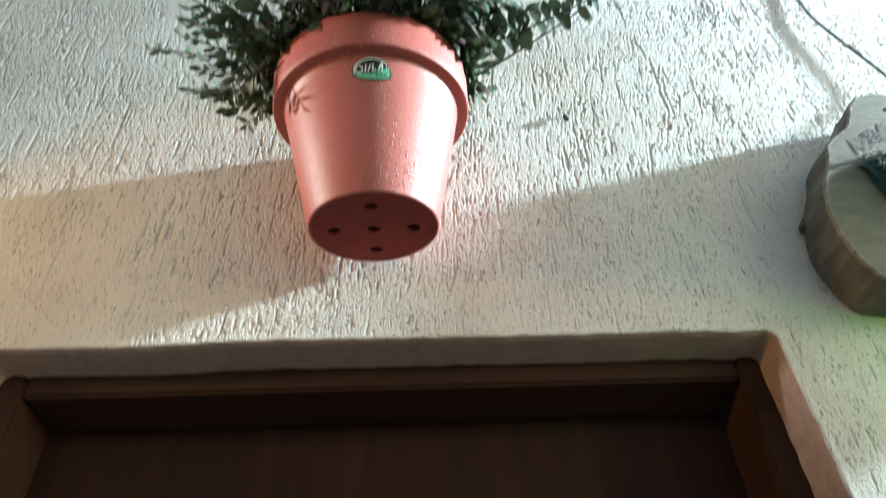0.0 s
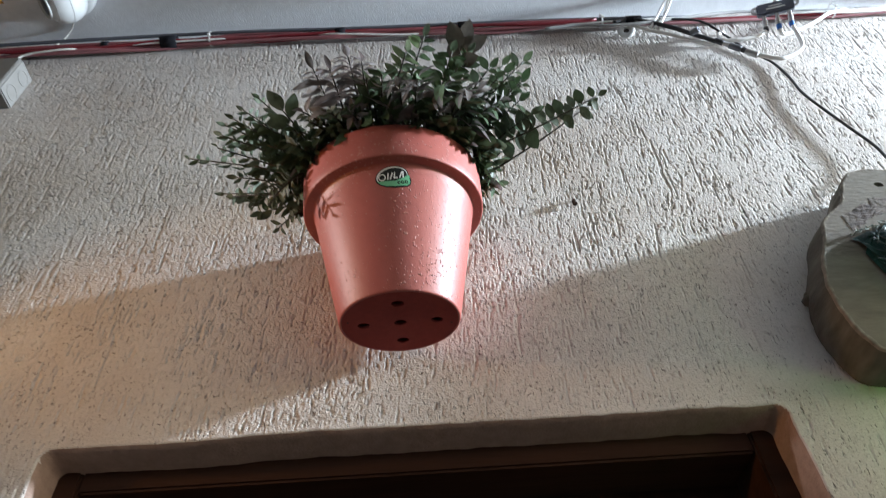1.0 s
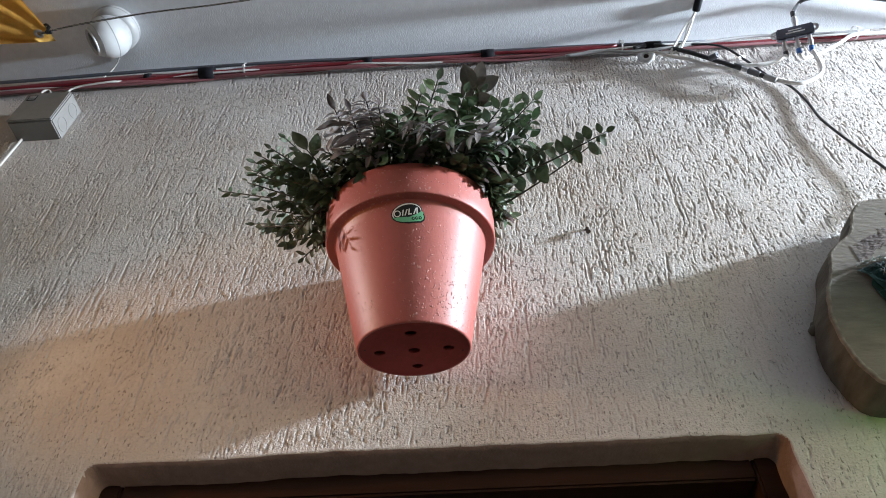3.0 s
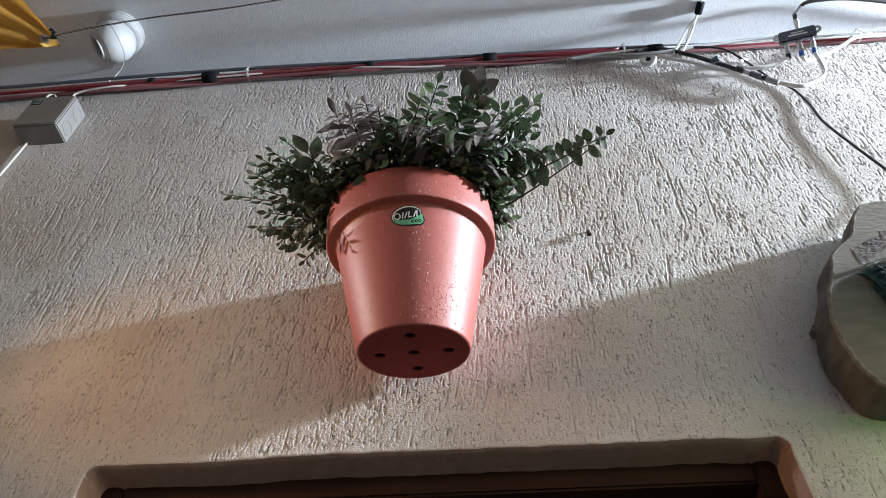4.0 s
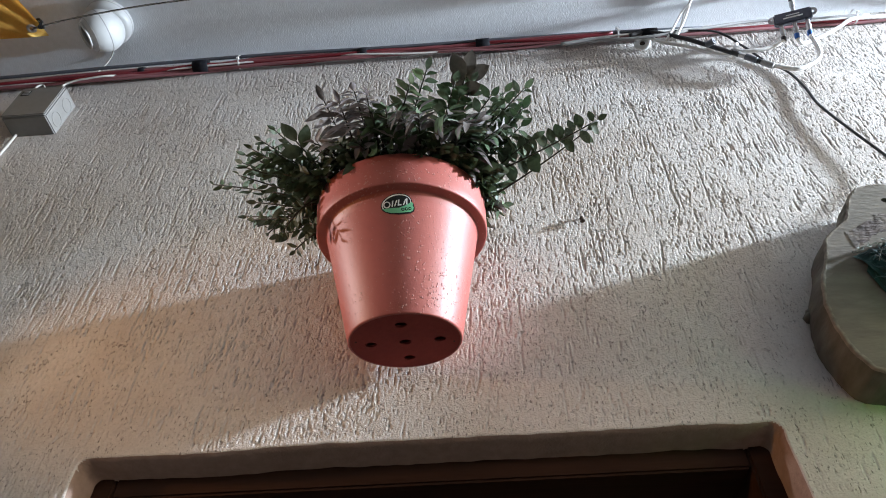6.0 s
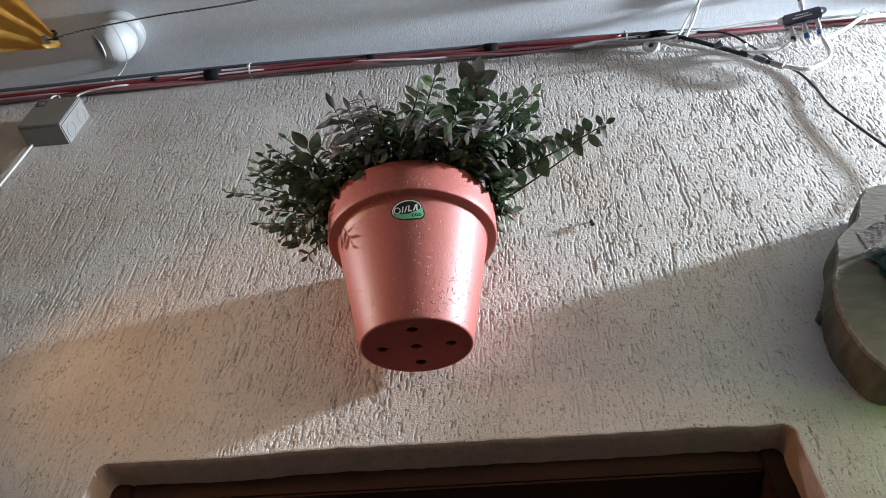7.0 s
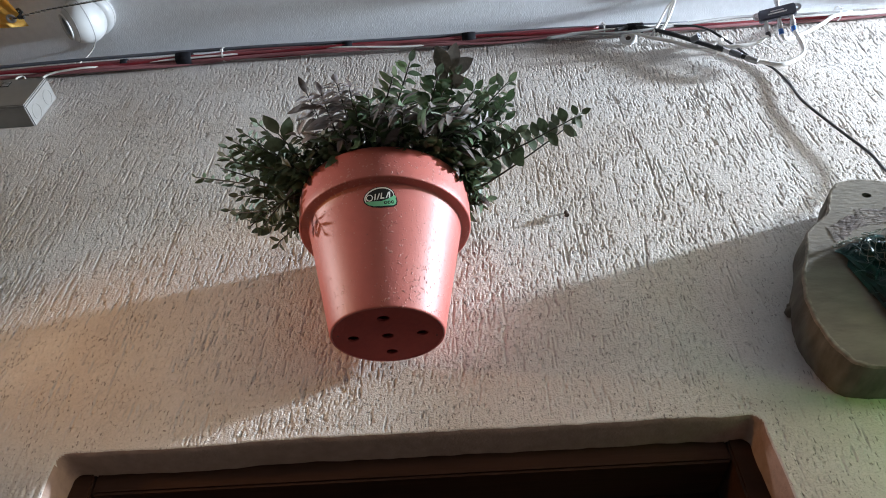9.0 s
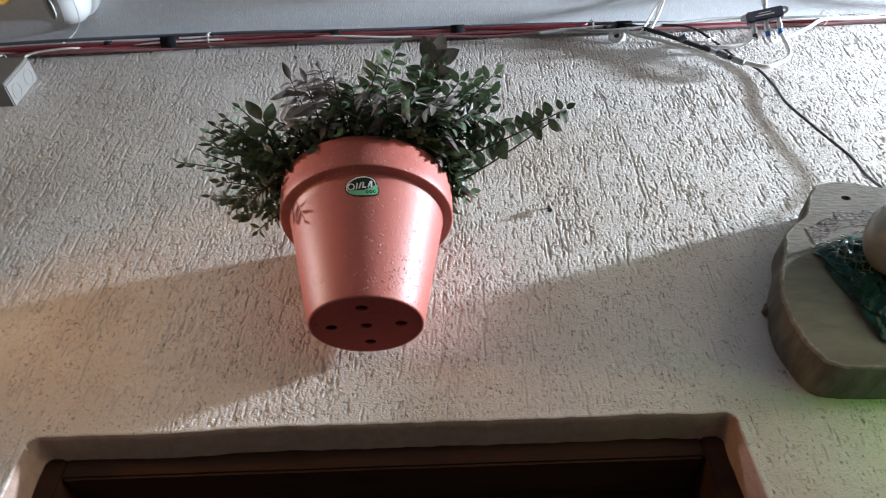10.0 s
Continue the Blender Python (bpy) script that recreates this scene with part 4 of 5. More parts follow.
# ---- ceiling camera ----
def build_dome_camera():
    c = Vector((-0.897, -0.151, CEIL_Z))
    dome = thing("security_camera", c, "round white turret security camera on the ceiling", "security camera")
    bm = bmesh.new()
    lathe(bm, [(0.064, 0.001), (0.065, -0.003), (0.0645, -0.020), (0.061, -0.029), (0.054, -0.034), (0.02, -0.035)], 48)
    part("base", bm, DOME_WHITE, dome, smooth=True)
    aim = Vector((-0.73, -0.04, -0.67)).normalized()
    q = Vector((0, 0, 1)).rotation_difference(aim).to_matrix().to_4x4()
    centre = Matrix.Translation((0, 0, -0.064))
    bm = bmesh.new()
    r = 0.0585
    prof = [(r * math.sin(a), r * math.cos(a)) for a in [math.pi * (1 - k / 24) for k in range(1, 20)]]
    prof = [(0.004, -r)] + prof
    lathe(bm, prof + [(r * 0.56, r * 0.80), (r * 0.50, r * 0.74)], 48, centre @ q, True, True)
    ball = part("eyeball", bm, DOME_WHITE, dome, smooth=True)
    bm = bmesh.new()
    lathe(bm, [(r * 0.50, r * 0.742), (r * 0.46, r * 0.80), (r * 0.30, r * 0.84), (r * 0.02, r * 0.85)], 36, centre @ q)
    part("lens", bm, LENS, ball, "black glass camera lens", True)
    bm = bmesh.new()
    tilt = Matrix.Translation((0, 0, -0.064)) @ q
    lathe(bm, [(r * 1.006, -0.0012), (r * 1.012, 0), (r * 1.006, 0.0012), (r * 0.98, 0)], 48, tilt, False, False)
    part("seam", bm, GREY_PLASTIC, ball)
    bm = bmesh.new()
    lathe(bm, [(r * 0.80, r * 0.585), (r * 0.812, r * 0.60), (r * 0.79, r * 0.612), (r * 0.77, r * 0.60)], 48, tilt, False, False)
    part("seam", bm, GREY_PLASTIC, ball)
    bm = bmesh.new()
    lathe(bm, [(r * 0.57, r * 0.78), (r * 0.63, r * 0.80), (r * 0.62, r * 0.86), (r * 0.56, r * 0.88), (r * 0.52, r * 0.84), (r * 0.51, r * 0.75)], 48, tilt, False, False)
    part("lens_ring", bm, DOME_WHITE, ball, "raised white ring round the lens", True)
    bm = bmesh.new()
    lathe(bm, [(0.0648, -0.0105), (0.0654, -0.0115), (0.0648, -0.0125)], 48, None, False, False)
    part("joint_line", bm, GREY_PLASTIC, dome)


build_dome_camera()
cable("thin_wire", [(-0.912, -0.088, 3.366), (-0.926, -0.060, 3.369), (-0.940, -0.040, 3.366), (-0.952, -0.030, 3.345), (-0.966, -0.026, 3.312)], 0.0017, DULL_CABLE, "thin white wire from the ceiling camera to the cables")

# ---- banner and its rope ----
GROMMET = Vector((-1.052, -0.200, 3.262))


def build_banner():
    b = thing("banner", GROMMET, "yellow fabric banner corner tied by a metal grommet", "banner")
    bm = bmesh.new()
    n = 44
    grid = []
    for i in range(n):
        row = []
        for j in range(n):
            u, v = i / (n - 1), j / (n - 1)
            p = Vector((0.030, 0.030, 0)) + Vector((-0.75, -0.02, -0.03)) * u + Vector((-0.20, -0.60, 0.02)) * v
            p.z += 0.010 * math.sin(9 * u + 3 * v) * (u + v) + 0.012 * math.sin(14 * v - 2 * u) * v - 0.05 * u * v
            ray = math.atan2(v, u + 1e-6)
            reach = math.hypot(u, v)
            p.z += 0.011 * math.sin(ray * 11) * min(1.0, reach * 6) - 0.006 * math.exp(-(v / 0.035) ** 2) + 0.004 * math.exp(-(u / 0.03) ** 2)
            row.append(bm.verts.new(p))
        grid.append(row)
    for i in range(n - 1):
        for j in range(n - 1):
            bm.faces.new((grid[i][j], grid[i + 1][j], grid[i + 1][j + 1], grid[i][j + 1]))
    bmesh.ops.solidify(bm, geom=bm.faces[:], thickness=0.0012)
    part("cloth", bm, YELLOW_CLOTH, b, smooth=True)
    bm = bmesh.new()
    prof = [(0.0085 + 0.0042 * math.cos(a), 0.003 * math.sin(a)) for a in [2 * math.pi * k / 10 for k in range(11)]]
    lathe(bm, prof, 24, pose(-0.006, 0.006, -0.004, 0, -12, 0), False, False)
    part("grommet", bm, STEEL, b, "shiny metal grommet", True)


build_banner()


def build_rope():
    rope = thing("rope", GROMMET, "thin black and cream twisted rope strung under the ceiling", "rope")
    ends = [Vector((-0.004, 0.006, -0.007)), Vector((0.012, 0.004, -0.004)), Vector((0.10, -0.009, 0.002)), Vector((0.30, -0.028, 0.006)), Vector((0.63, -0.048, 0.012)), Vector((1.3, -0.11, 0.05)), Vector((2.6, -0.25, 0.09))]
    line = spline(ends, 120)
    for name, mat, shift in (("strand", ROPE_DARK, 0), ("strand", ROPE_LIGHT, math.pi)):
        pts, run = [], 0
        for i, p in enumerate(line):
            if i:
                run += (p - line[i - 1]).length
            a = run * 2 * math.pi / 0.016 + shift
            pts.append(p + Vector((0, math.cos(a), math.sin(a))) * 0.0013)
        bm = bmesh.new()
        tube(bm, pts, 0.0015, 6)
        part(name, bm, mat, rope, smooth=True)
    bm = bmesh.new()
    for k in range(3):
        lathe(bm, [(0.0045, -0.003), (0.006, 0), (0.0045, 0.003)], 12, pose(0.018 + 0.006 * k, 0.003, -0.005, 0, 80, 20 * k))
    part("knot", bm, ROPE_DARK, rope, smooth=True)
    bm = bmesh.new()
    tube(bm, spline([Vector((0.018, 0.003, -0.005)), Vector((0.022, -0.006, 0.006)), Vector((0.014, -0.010, 0.016)), Vector((0.004, -0.006, 0.018)), Vector((0.012, -0.001, 0.012)), Vector((0.022, -0.004, 0.014))], 8), 0.0034, 8)
    part("loose_end", bm, ROPE_DARK, rope, smooth=True)


build_rope()


# ---- aerial splitter and its leads ----
def build_splitter():
    m = look((1.000, -0.080, 3.221), (0.55, -1.05, 2.55)) @ pose(0, 0, 0, 0, 0, 13) @ Matrix.Scale(1.06, 4)
    sp = thing("cable_splitter", (0, 0, 0), "small dark metal aerial splitter with threaded connectors", "cable splitter")
    sp.matrix_world = m
    bm = bmesh.new()
    box(bm, -0.043, 0.043, -0.015, 0.015, -0.010, 0.010, 0.003)
    part("body", bm, DARK_METAL, sp)
    bm = bmesh.new()
    box(bm, -0.022, 0.022, -0.004, -0.001, -0.0112, -0.0098)
    box(bm, -0.015, 0.015, 0.003, 0.005, -0.0112, -0.0098)
    part("print", bm, STICKER_WHITE, sp, "unreadable pale print")
    for x in (-0.046, 0.046):
        bm = bmesh.new()
        lathe(bm, [(0.0035, -0.002), (0.010, -0.002), (0.010, 0.002), (0.0035, 0.002), (0.0035, -0.002)], 20, Matrix.Translation((x, 0.004, 0)), False, False)
        part("ear", bm, STEEL, sp)
    for x, mat, d in ((0.028, BLACK_PLASTIC, -1), (-0.002, BLUE_BAND, -1), (-0.031, BLUE_BAND, -1), (-0.004, BLACK_PLASTIC, 1)):
        bm = bmesh.new()
        lathe(bm, [(0.0048, 0.0), (0.0048, 0.012), (0.0066, 0.0125), (0.0066, 0.026), (0.0052, 0.0265), (0.0052, 0.046)], 6 if d > 0 else 14, pose(x, 0.015 * d, 0, -90 * d, 0, 0))
        con = part("connector", bm, STEEL, sp, "nickel-plated screw connector")
        bm = bmesh.new()
        lathe(bm, [(0.0058, 0.030), (0.0062, 0.031), (0.0062, 0.043), (0.0058, 0.044)], 14, pose(x, 0.015 * d, 0, -90 * d, 0, 0))
        part("band", bm, mat, con, smooth=True)
    return m


SM = build_splitter()


def from_splitter(x, d):
    return SM @ Vector((-x, 0.056 * d, 0))


a = from_splitter(0.031, -1)
cable("white_cable", [a, (1.033, -0.040, 3.096), (1.008, -0.036, 3.061), (0.952, -0.034, 3.035), (0.905, -0.032, 3.062)], 0.0058, WHITE_CABLE, "thick white aerial lead looping from the splitter")
a = from_splitter(-0.028, -1)
cable("white_cable", [a, (0.923, -0.036, 3.147), (0.876, -0.034, 3.142), (0.846, -0.030, 3.154), (0.856, -0.020, 3.204), (0.887, -0.006, 3.241)], 0.0055, WHITE_CABLE, "white aerial lead from the splitter to the wall")
a = from_splitter(0.002, -1)
cable("white_cable", [a, (1.020, -0.032, 3.167), (1.091, -0.028, 3.207), (1.158, -0.026, 3.256), (1.216, -0.025, 3.298), (1.32, -0.02, 3.305), (1.8, -0.02, 3.305)], 0.0055, WHITE_CABLE, "white aerial lead running from the splitter along the corner")
a = from_splitter(0.004, 1)
cable("black_cable", [a, (1.049, -0.100, 3.345), (1.066, -0.113, 3.350), (1.108, -0.118, 3.350), (1.177, -0.117, 3.350), (1.29, -0.100, 3.350), (1.5, -0.06, 3.350), (1.85, -0.03, 3.350)], 0.0055, BLACK_PLASTIC, "black cable curving from the splitter along the ceiling")
cable("black_cable", [(0.585, -0.030, 3.285), (0.644, -0.030, 3.298), (0.716, -0.035, 3.242), (0.770, -0.035, 3.191), (0.822, -0.035, 3.138)], 0.0062, BLACK_PLASTIC, "thick black aerial lead under the ceiling corner")
cable("black_cable", [(0.711, -0.035, 3.284), (0.817, -0.035, 3.261), (0.879, -0.014, 3.210), (0.914, -0.007, 3.131), (0.950, -0.007, 3.068), (0.960, -0.009, 2.985), (0.958, -0.012, 2.895), (0.984, -0.016, 2.766), (1.007, -0.018, 2.670), (1.006, -0.022, 2.610), (1.001, -0.034, 2.560), (0.999, -0.042, 2.530), (0.998, -0.042, 2.465)], 0.0034, BLACK_PLASTIC,
      "thin black cable hanging from the corner to the wooden slice")
cable("white_cable", [(0.629, -0.030, 3.272), (0.668, -0.028, 3.236), (0.724, -0.025, 3.210), (0.777, -0.020, 3.176), (0.832, -0.018, 3.157)], 0.0048, WHITE_CABLE, "white aerial lead under the ceiling corner")
cable("white_cable", [(0.389, -0.032, 3.262), (0.486, -0.034, 3.271), (0.562, -0.036, 3.256), (0.658, -0.036, 3.262), (0.809, -0.034, 3.292), (0.945, -0.030, 3.316), (1.104, -0.026, 3.314), (1.264, -0.024, 3.315)], 0.0045, GREY_PLASTIC, "pale grey cable tied under the ceiling corner")


def build_joint():
    j = thing("cable_joint", (0, 0, 0), "grey and black inline joint of two aerial leads", "cable joint")
    p0, p1 = Vector((0.821, -0.035, 3.145)), Vector((0.901, -0.035, 3.054))
    d = p1 - p0
    m = Matrix.Translation(p0) @ Vector((0, 0, 1)).rotation_difference(d).to_matrix().to_4x4()
    L = d.length
    for a, b, r, mat in ((0.0, 0.20, 0.0075, BLACK_PLASTIC), (0.21, 0.34, 0.0062, STEEL), (0.35, 0.62, 0.0080, GREY_CABLE), (0.63, 0.72, 0.0066, BLACK_PLASTIC), (0.73, 1.0, 0.0080, GREY_PLASTIC)):
        bm = bmesh.new()
        lathe(bm, [(r * 0.85, a * L), (r, a * L + 0.001), (r, b * L - 0.001), (r * 0.85, b * L)], 16, m)
        part("sleeve", bm, mat, j, smooth=False)
    bm = bmesh.new()
    lathe(bm, [(0.0035, 0), (0.0085, 0), (0.0085, 0.022), (0.0035, 0.022), (0.0035, 0)], 18, look((0.769, -0.044, 3.176), (1.3, -0.6, 2.9)) @ pose(0, 0, -0.018), False, False)
    part("socket", bm, GREY_CABLE, j, "open grey socket")


build_joint()
for dx, sway in ((0.0, 0.0), (0.013, 0.008), (0.026, -0.006)):
    cable("white_wire", [(0.676 + dx, -0.026, 3.245), (0.706 + dx + sway, -0.045, 3.285), (0.738 + dx * 0.6 + sway, -0.062, 3.335), (0.766, -0.085, 3.358), (0.775, -0.13, CEIL_Z - 0.006), (0.80, -0.25, CEIL_Z - 0.006), (0.9, -0.6, CEIL_Z - 0.006), (1.0, -1.2, CEIL_Z - 0.006)],
          0.0034, WHITE_CABLE, "thin white wire rising from the corner to the ceiling", group="thin wires")
# Added out of view to take part of the lamp's light off the ceiling.
for k in range(7):
    z = 3.236 + 0.0150 * k
    red = k % 3 != 0
    cable("red_wire" if red else "white_wire", [(0.782 + 0.002 * (k % 4), -0.155, 3.360), (0.790 + 0.003 * (k % 3), -0.185, 0.5 * (z + 3.352)), (0.80 + 0.004 * (k % 3), -0.225, z), (0.84, -0.42, z - 0.004), (0.90, -0.75, z + 0.006), (1.0, -1.3, CEIL_Z - 0.006)],
          0.0036, RED_CABLE if red else WHITE_CABLE, "red wire added out of view to block lamp light" if red else "white wire added out of view to block lamp light", group="drooping wires")
bm = bmesh.new()
lathe(bm, [(0.010, -0.018), (0.011, -0.016), (0.011, 0.014), (0.010, 0.016)], 14, look((0.772, -0.112, 3.361), (0.785, -0.25, 3.370)))
tagged(mesh_object("black_tape", bm, BLACK_TAPE, True), "black tape round the thin white wires", "tape", "tapes round the bundle")


def build_plug():
    p = thing("wall_plug", (0.620, -0.010, 3.268), "white plastic cap of a wall plug", "wall plug")
    bm = bmesh.new()
    lathe(bm, [(0.0085, 0.001), (0.0225, 0.001), (0.0235, 0.004), (0.021, 0.007), (0.010, 0.009), (0.0085, 0.006), (0.0085, 0.001)], 28, pose(0, 0, 0, 116, 0, -14), False, False)
    part("cap", bm, WHITE_PLASTIC, p, smooth=True)
    bm = bmesh.new()
    lathe(bm, [(0.0075, 0.0), (0.0075, 0.003), (0.003, 0.004)], 12, pose(0, 0, 0, 116, 0, -14))
    part("screw", bm, RUST, p)


build_plug()


def build_nail():
    nl = thing("nail", (0.330, 0, 2.555), "short rusty nail in the plaster wall", "nail")
    bm = bmesh.new()
    tube(bm, [Vector((0, 0.01, 0)), Vector((0.001, -0.003, 0.001)), Vector((0.0015, -0.007, -0.003)), Vector((0.001, -0.0075, -0.014))], 0.0033, 8)
    part("shank", bm, RUST, nl, smooth=True)
    bm = bmesh.new()
    lathe(bm, [(0.0045, 0), (0.0055, 0.001), (0.0045, 0.0025)], 10, pose(0.001, -0.0075, -0.014, 170, 0, 10))
    part("head", bm, RUST, nl)


build_nail()


# ---- the wooden slab with its decoration ----
def build_slab():
    slab = thing("wood_slice", (0.93, 0, 2.25), "weathered wooden slice with bark edge hung on the wall", "wood slice")
    ctrl = [(-0.268, -0.035), (-0.252, 0.018), (-0.234, 0.050), (-0.220, 0.080), (-0.207, 0.114), (-0.178, 0.140), (-0.150, 0.163), (-0.135, 0.190), (-0.122, 0.216), (-0.104, 0.240),
            (-0.085, 0.251), (-0.045, 0.255), (0.0, 0.242), (0.07, 0.215), (0.105, 0.18), (0.16, 0.13), (0.225, 0.07), (0.245, -0.03), (0.225, -0.12), (0.12, -0.165), (0.0, -0.178),
            (-0.12, -0.180), (-0.215, -0.176), (-0.246, -0.166), (-0.260, -0.146), (-0.268, -0.122), (-0.272, -0.080)]
    loop = spline([(x, 0, z) for x, z in ctrl + ctrl[:1]], 6)[:-1]
    r = random.Random(8)
    loop = [p + Vector((r.uniform(-0.0006, 0.0006), 0, r.uniform(-0.0006, 0.0006))) for p in loop]
    layers = [(0.004, 0.985, 0.0), (-0.012, 1.0, 0.0), (-0.030, 1.010, 0.0), (-0.050, 1.006, 0.0), (-0.072, 1.0, 0.0), (-0.082, 0.996, 0.0), (-0.086, 0.980, 0.0)]
    bm = bmesh.new()
    rows = []
    for y, s, dz in layers:
        rows.append([bm.verts.new((p.x * s + 0.004 * noise.noise(p * 20 + Vector((0, y * 30, 0))), y, p.z * s + dz)) for p in loop])
    for a, b in zip(rows, rows[1:]):
        for k in range(len(loop)):
            bm.faces.new((a[k], b[k], b[(k + 1) % len(loop)], a[(k + 1) % len(loop)]))
    bmesh.ops.recalc_face_normals(bm, faces=bm.faces)
    part("bark", bm, BARK, slab, "dark brown bark edge", True)
    # a torn bit of bark on the edge
    bm = bmesh.new()
    for k, (dx, dz, size) in enumerate(((0, 0, 0.010), (0.006, 0.012, 0.007), (0.004, -0.011, 0.006))):
        lathe(bm, [(size * 0.5, -size), (size, -size * 0.4), (size * 0.8, size * 0.5), (size * 0.3, size)], 7, pose(-0.258 + dx, -0.012, -0.002 + dz, 70, 25 * k, 40 * k))
    for v in bm.verts:
        v.co += Vector((1, 1, 1)) * 0.003 * noise.noise(v.co * 180)
    part("bark_chip", bm, BARK, slab, "torn bit of bark", True)
    bm = bmesh.new()
    rows = []
    for k, (y, s) in enumerate(((-0.0815, 1.001), (-0.0852, 0.997), (-0.0866, 0.990), (-0.0858, 0.974))):
        rows.append([bm.verts.new((p.x * s * (1 + 0.006 * noise.noise(p * 45)) , y - 0.001 * noise.noise(p * 60), p.z * s)) for p in loop])
    for a, b in zip(rows, rows[1:]):
        for k in range(len(loop)):
            bm.faces.new((a[k], b[k], b[(k + 1) % len(loop)], a[(k + 1) % len(loop)]))
    bmesh.ops.recalc_face_normals(bm, faces=bm.faces)
    part("rim", bm, PALE_WOOD, slab, "pale worn rim of the sawn face", True)
    # the sawn face, with a hole for hanging
    bm = bmesh.new()
    vs = [bm.verts.new((p.x * 0.982, -0.0860, p.z * 0.982)) for p in loop]
    edges = [bm.edges.new((vs[k], vs[(k + 1) % len(vs)])) for k in range(len(vs))]
    hole = [bm.verts.new((-0.056 + 0.0085 * math.cos(2 * math.pi * k / 18), -0.0860, 0.206 + 0.0070 * math.sin(2 * math.pi * k / 18))) for k in range(18)]
    edges += [bm.edges.new((hole[k], hole[(k + 1) % 18])) for k in range(18)]
    bmesh.ops.triangle_fill(bm, use_beauty=True, use_dissolve=False, edges=edges)
    deep = [bm.verts.new((v.co.x, -0.02, v.co.z)) for v in hole]
    for k in range(18):
        bm.faces.new((hole[k], hole[(k + 1) % 18], deep[(k + 1) % 18], deep[k]))
    bm.faces.new(deep)
    part("sawn_face", bm, WEATHERED, slab, "grey weathered sawn face")
    return slab


build_slab()


def build_fibres():
    """Torn bark fibres on the sawn face above the film: a rough, ragged patch."""
    bm = bmesh.new()
    nx, nz, grid = 90, 34, {}
    for i in range(nx):
        for j in range(nz):
            x, v = -0.165 + 0.24 * i / (nx - 1), j / (nz - 1)
            z = 0.080 + 0.040 * min(1.0, i / 28) + 0.055 * v
            q = Vector((x * 70, v * 6, 2))
            ragged = 4 * v * (1 - v) + 0.45 * noise.noise(q * 0.6) + 0.25 * noise.noise(q * 2)
            if ragged < 0.35:
                continue
            rise = min(1.0, (ragged - 0.35) * 3) * (0.0008 + 0.0008 * abs(noise.noise(q * 1.3)) + 0.0009 * abs(noise.noise(q * 4)))
            grid[i, j] = bm.verts.new((0.93 + x, -0.0855 - rise, 2.25 + z + 0.004 * noise.noise(q)))
    for (i, j), v in grid.items():
        corner = [grid.get(k) for k in ((i + 1, j), (i + 1, j + 1), (i, j + 1))]
        if all(corner):
            bm.faces.new((v, *corner))
    bmesh.ops.recalc_face_normals(bm, faces=bm.faces)
    tagged(mesh_object("bark_fibre", bm, FIBRE, True), "torn brown bark fibres stuck on the wooden slice", "bark", kind="stuff")


build_fibres()


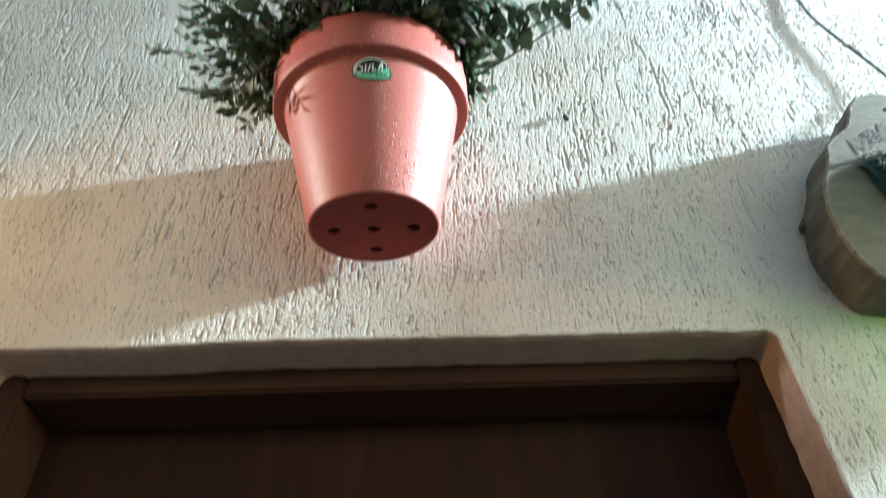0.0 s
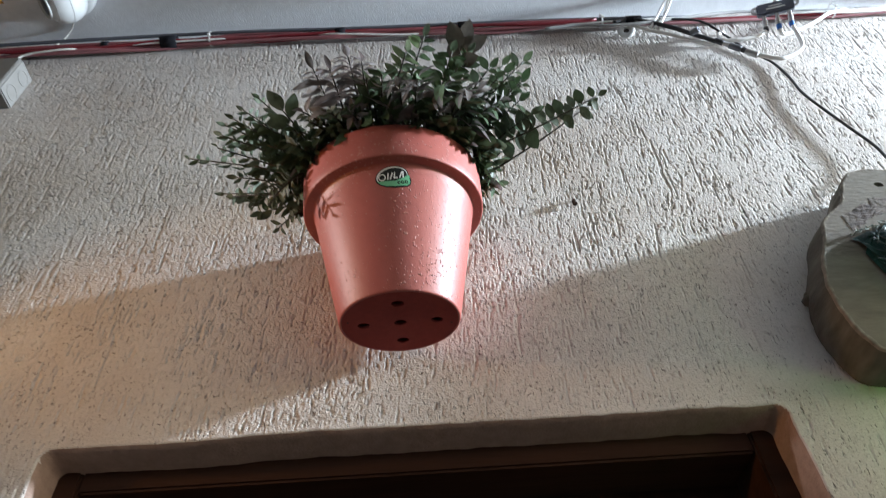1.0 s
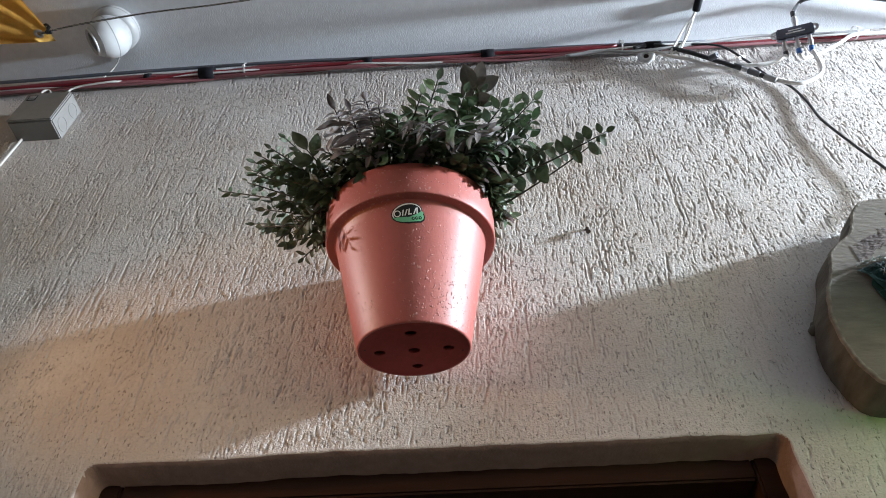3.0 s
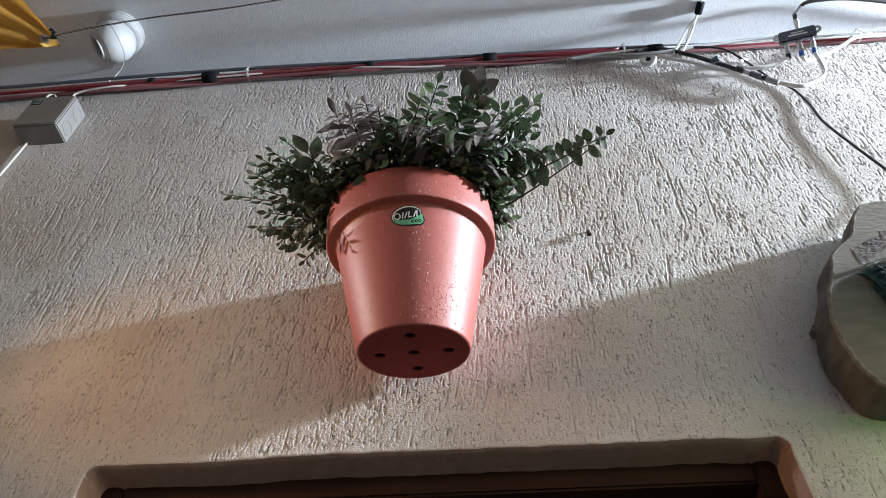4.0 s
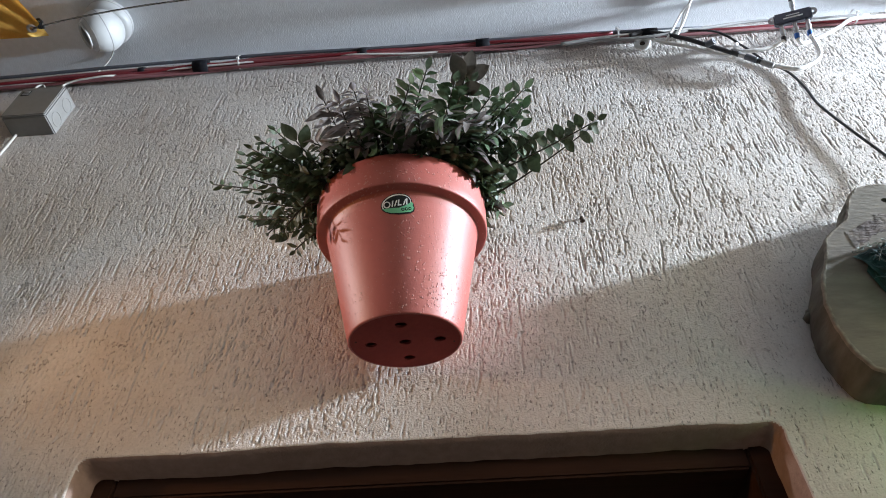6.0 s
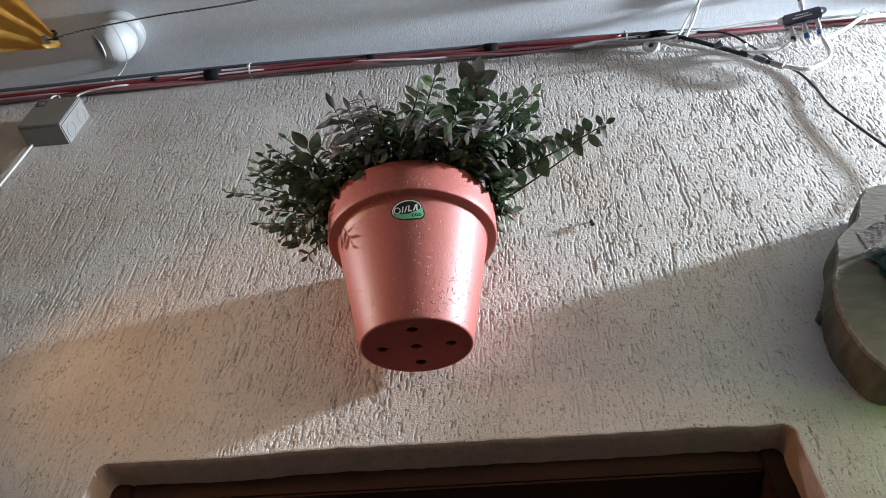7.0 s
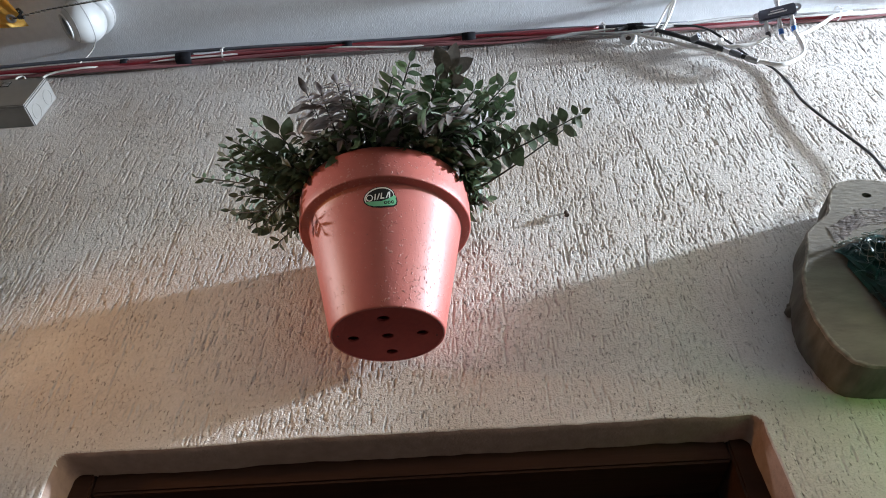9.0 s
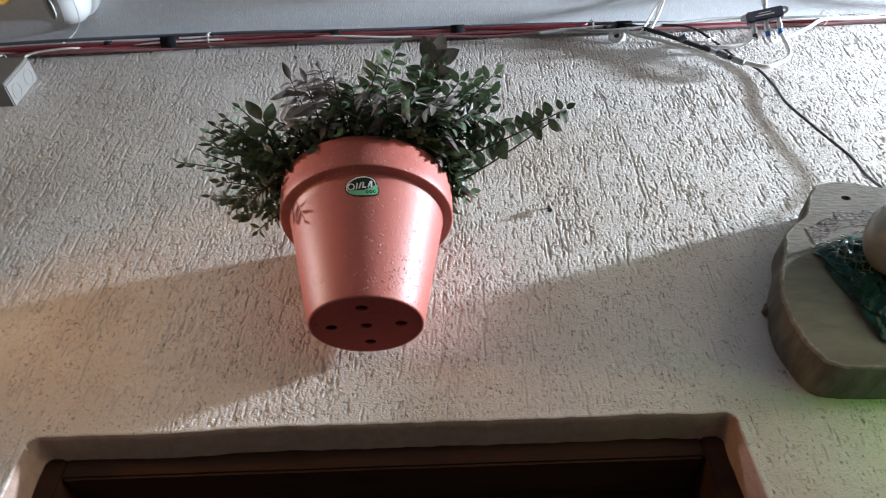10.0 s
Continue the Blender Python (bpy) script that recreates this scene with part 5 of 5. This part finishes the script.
def build_net():
    """Crumpled plastic film on the sawn face, with a knotted net draped over it."""
    net = thing("decorative_net", (0.944, -0.087, 2.222), "dark teal plastic film under knotted pale netting on the wooden slice", "netting")
    r = random.Random(12)

    def span(u):
        """Lower and upper edge of the film, u running along it."""
        top = 0.094 + 0.040 * min(1.0, u * 3.2) - 0.05 * max(0.0, u - 0.6)
        low = 0.090 - 0.205 * min(1.0, u / 0.05) ** 0.7 + 0.06 * max(0.0, u - 0.5)
        return low, top

    def slant(z):
        """The film's free edge draws in as it goes down."""
        return -0.009 - 0.008 * min(1.0, max(0.0, (0.09 - z) / 0.04))

    def bulge(x, z):
        u = (x + 0.203 + slant(z)) / 0.40
        if not 0 < u < 1:
            return 0.0
        low, top = span(u)
        v = (z - low) / (top - low)
        return max(0.0, 4 * v * (1 - v)) * min(1.0, 7 * u) * min(1.0, 7 * (1 - u))

    def height(x, z):
        q = Vector((x * 42, z * 42, 3))
        crease = 1 - abs(noise.noise(q)) * 2.2
        return -0.002 - bulge(x, z) ** 0.5 * (0.008 + 0.013 * max(0, crease) + 0.005 * noise.noise(q * 2.3))

    bm = bmesh.new()
    n = 70
    grid = []
    for i in range(n):
        row = []
        u = 0.004 + 0.992 * i / (n - 1)
        low, top = span(u)
        for j in range(n):
            z = low + (top - low) * j / (n - 1)
            x = -0.203 + 0.40 * u - slant(z)
            q = Vector((x * 40, z * 40, 3))
            row.append(bm.verts.new((x + 0.012 * noise.noise(q + Vector((9, 0, 0))), min(-0.001, height(x, z)), z + 0.012 * noise.noise(q))))
        grid.append(row)
    for i in range(n - 1):
        for j in range(n - 1):
            bm.faces.new((grid[i][j], grid[i][j + 1], grid[i + 1][j + 1], grid[i + 1][j]))
    part("film", bm, FILM, net, "crumpled glossy teal film")
    bm = bmesh.new()
    for k in range(420):
        x, z = r.uniform(-0.20, 0.16), r.uniform(-0.12, 0.13)
        if bulge(x, z) <= 0.05:
            continue
        p = Vector((x, height(x, z) - 0.001, z))
        go = Vector((r.uniform(-1, 1), 0, r.uniform(-1, 1))).normalized()
        side = go.cross(Vector((r.uniform(-0.4, 0.4), -1, r.uniform(-0.4, 0.4)))).normalized() * 0.0011 * r.uniform(0.4, 1)
        last = None
        for step_on in range(5):
            now = (bm.verts.new(p - side), bm.verts.new(p + side))
            if last:
                bm.faces.new((last[0], last[1], now[1], now[0]))
            last = now
            p = p + go * 0.0036
            p.y = min(-0.001, height(p.x, p.z) - 0.001 - r.uniform(0, 0.0015))
            go = (go + Vector((r.uniform(-0.6, 0.6), 0, r.uniform(-0.6, 0.6)))).normalized()
    tagged(part("fibre_tangle", bm, MOSS, net, smooth=True), kind="stuff")
    # knotted net: two sets of slanting threads
    bm = bmesh.new()
    cell = 0.0125
    for lean in (1, -1):
        for k in range(-30, 31):
            pts = []
            for i in range(48):
                w = (i - 24) * cell * 0.5
                x, z = k * cell + lean * w * 0.55, w
                x += 0.010 * noise.noise(Vector((x * 18, z * 18, 1)))
                z += 0.010 * noise.noise(Vector((x * 18, z * 18, 7)))
                inside = -0.165 < x < 0.15 and bulge(x, z) > 0.12 and z > 0.035 + 0.05 * noise.noise(Vector((x * 22, z * 22, 4)))
                if inside:
                    pts.append(Vector((x, height(x, z) - 0.002, z)))
                if not inside or i == 47:
                    if len(pts) > 2:
                        tube(bm, spline(pts, 3), 0.00045, 4)
                    pts = []
    # frayed upper edge
    for k in range(30):
        x = -0.185 + 0.006 * k + r.uniform(-0.004, 0.004)
        z = span((x + 0.203) / 0.40)[1] + 0.003
        pts = [Vector((x + r.uniform(-0.010, 0.010), -0.003 - r.uniform(0, 0.006), z + r.uniform(-0.005, 0.005))) for q in range(4)]
        tube(bm, spline(pts, 5), 0.0007, 4)
    tagged(part("threads", bm, NET, net, "pale knotted net threads"), kind="stuff")


build_net()


def build_ball():
    bm = bmesh.new()
    n, r = 40, 0.072
    rings = []
    for k in range(1, n):
        a = math.pi * k / n
        rings.append((r * math.sin(a) * (1 + 0.02 * math.sin(5 * a)), -r * math.cos(a)))
    lathe(bm, rings, 48, Matrix.Translation((0.873, -0.155, 2.269)))
    for v in bm.verts:
        v.co += Vector((1, 1, 1)) * 0.002 * noise.noise(v.co * 25)
    tagged(mesh_object("decorative_ball", bm, SHELL, True), "mottled beige ball resting on the teal netting", "ball")


build_ball()


# ---- lamps out of view ----
def build_lamp(name, where, r, label, back, fixed):
    lamp = thing(name, where, label, "lamp")
    m = Vector((0, 0, 1)).rotation_difference(Vector(back).normalized()).to_matrix().to_4x4()
    bm = bmesh.new()
    lathe(bm, [(r * 1.2, r * 1.25), (r * 1.5, r * 1.3), (r * 1.5, r * 2.0), (r * 0.6, r * 2.2)], 24, m)
    part("housing", bm, BLACK_PLASTIC, lamp)
    bm = bmesh.new()
    tube(bm, [m @ Vector((0, 0, r * 1.7)), Vector(fixed) - Vector(where)], 0.008, 8)
    part("arm", bm, BLACK_PLASTIC, lamp)


build_lamp("wall_lamp", WHITE_LAMP, 0.05, "black lamp with a cool white light under the ceiling", (1, 0, 0.2), (3.3, -0.37, CEIL_Z + 0.01))
build_lamp("wall_lamp", WARM_LAMP, 0.045, "black lamp with a warm light under the ceiling", (-1, 0, 0.0), (-1.68, -0.55, CEIL_Z + 0.01))
build_lamp("wall_lamp", PALE_LAMP, 0.03, "small black lamp with a pale warm light on the wall", (-1, 0, 0.2), (-1.86, 0.01, 2.62))
build_lamp("spot_lamp", GREEN_LAMP, 0.03, "small black lamp with a green light on the wall", (0.8, 0, -1), (1.34, 0.01, 1.74))
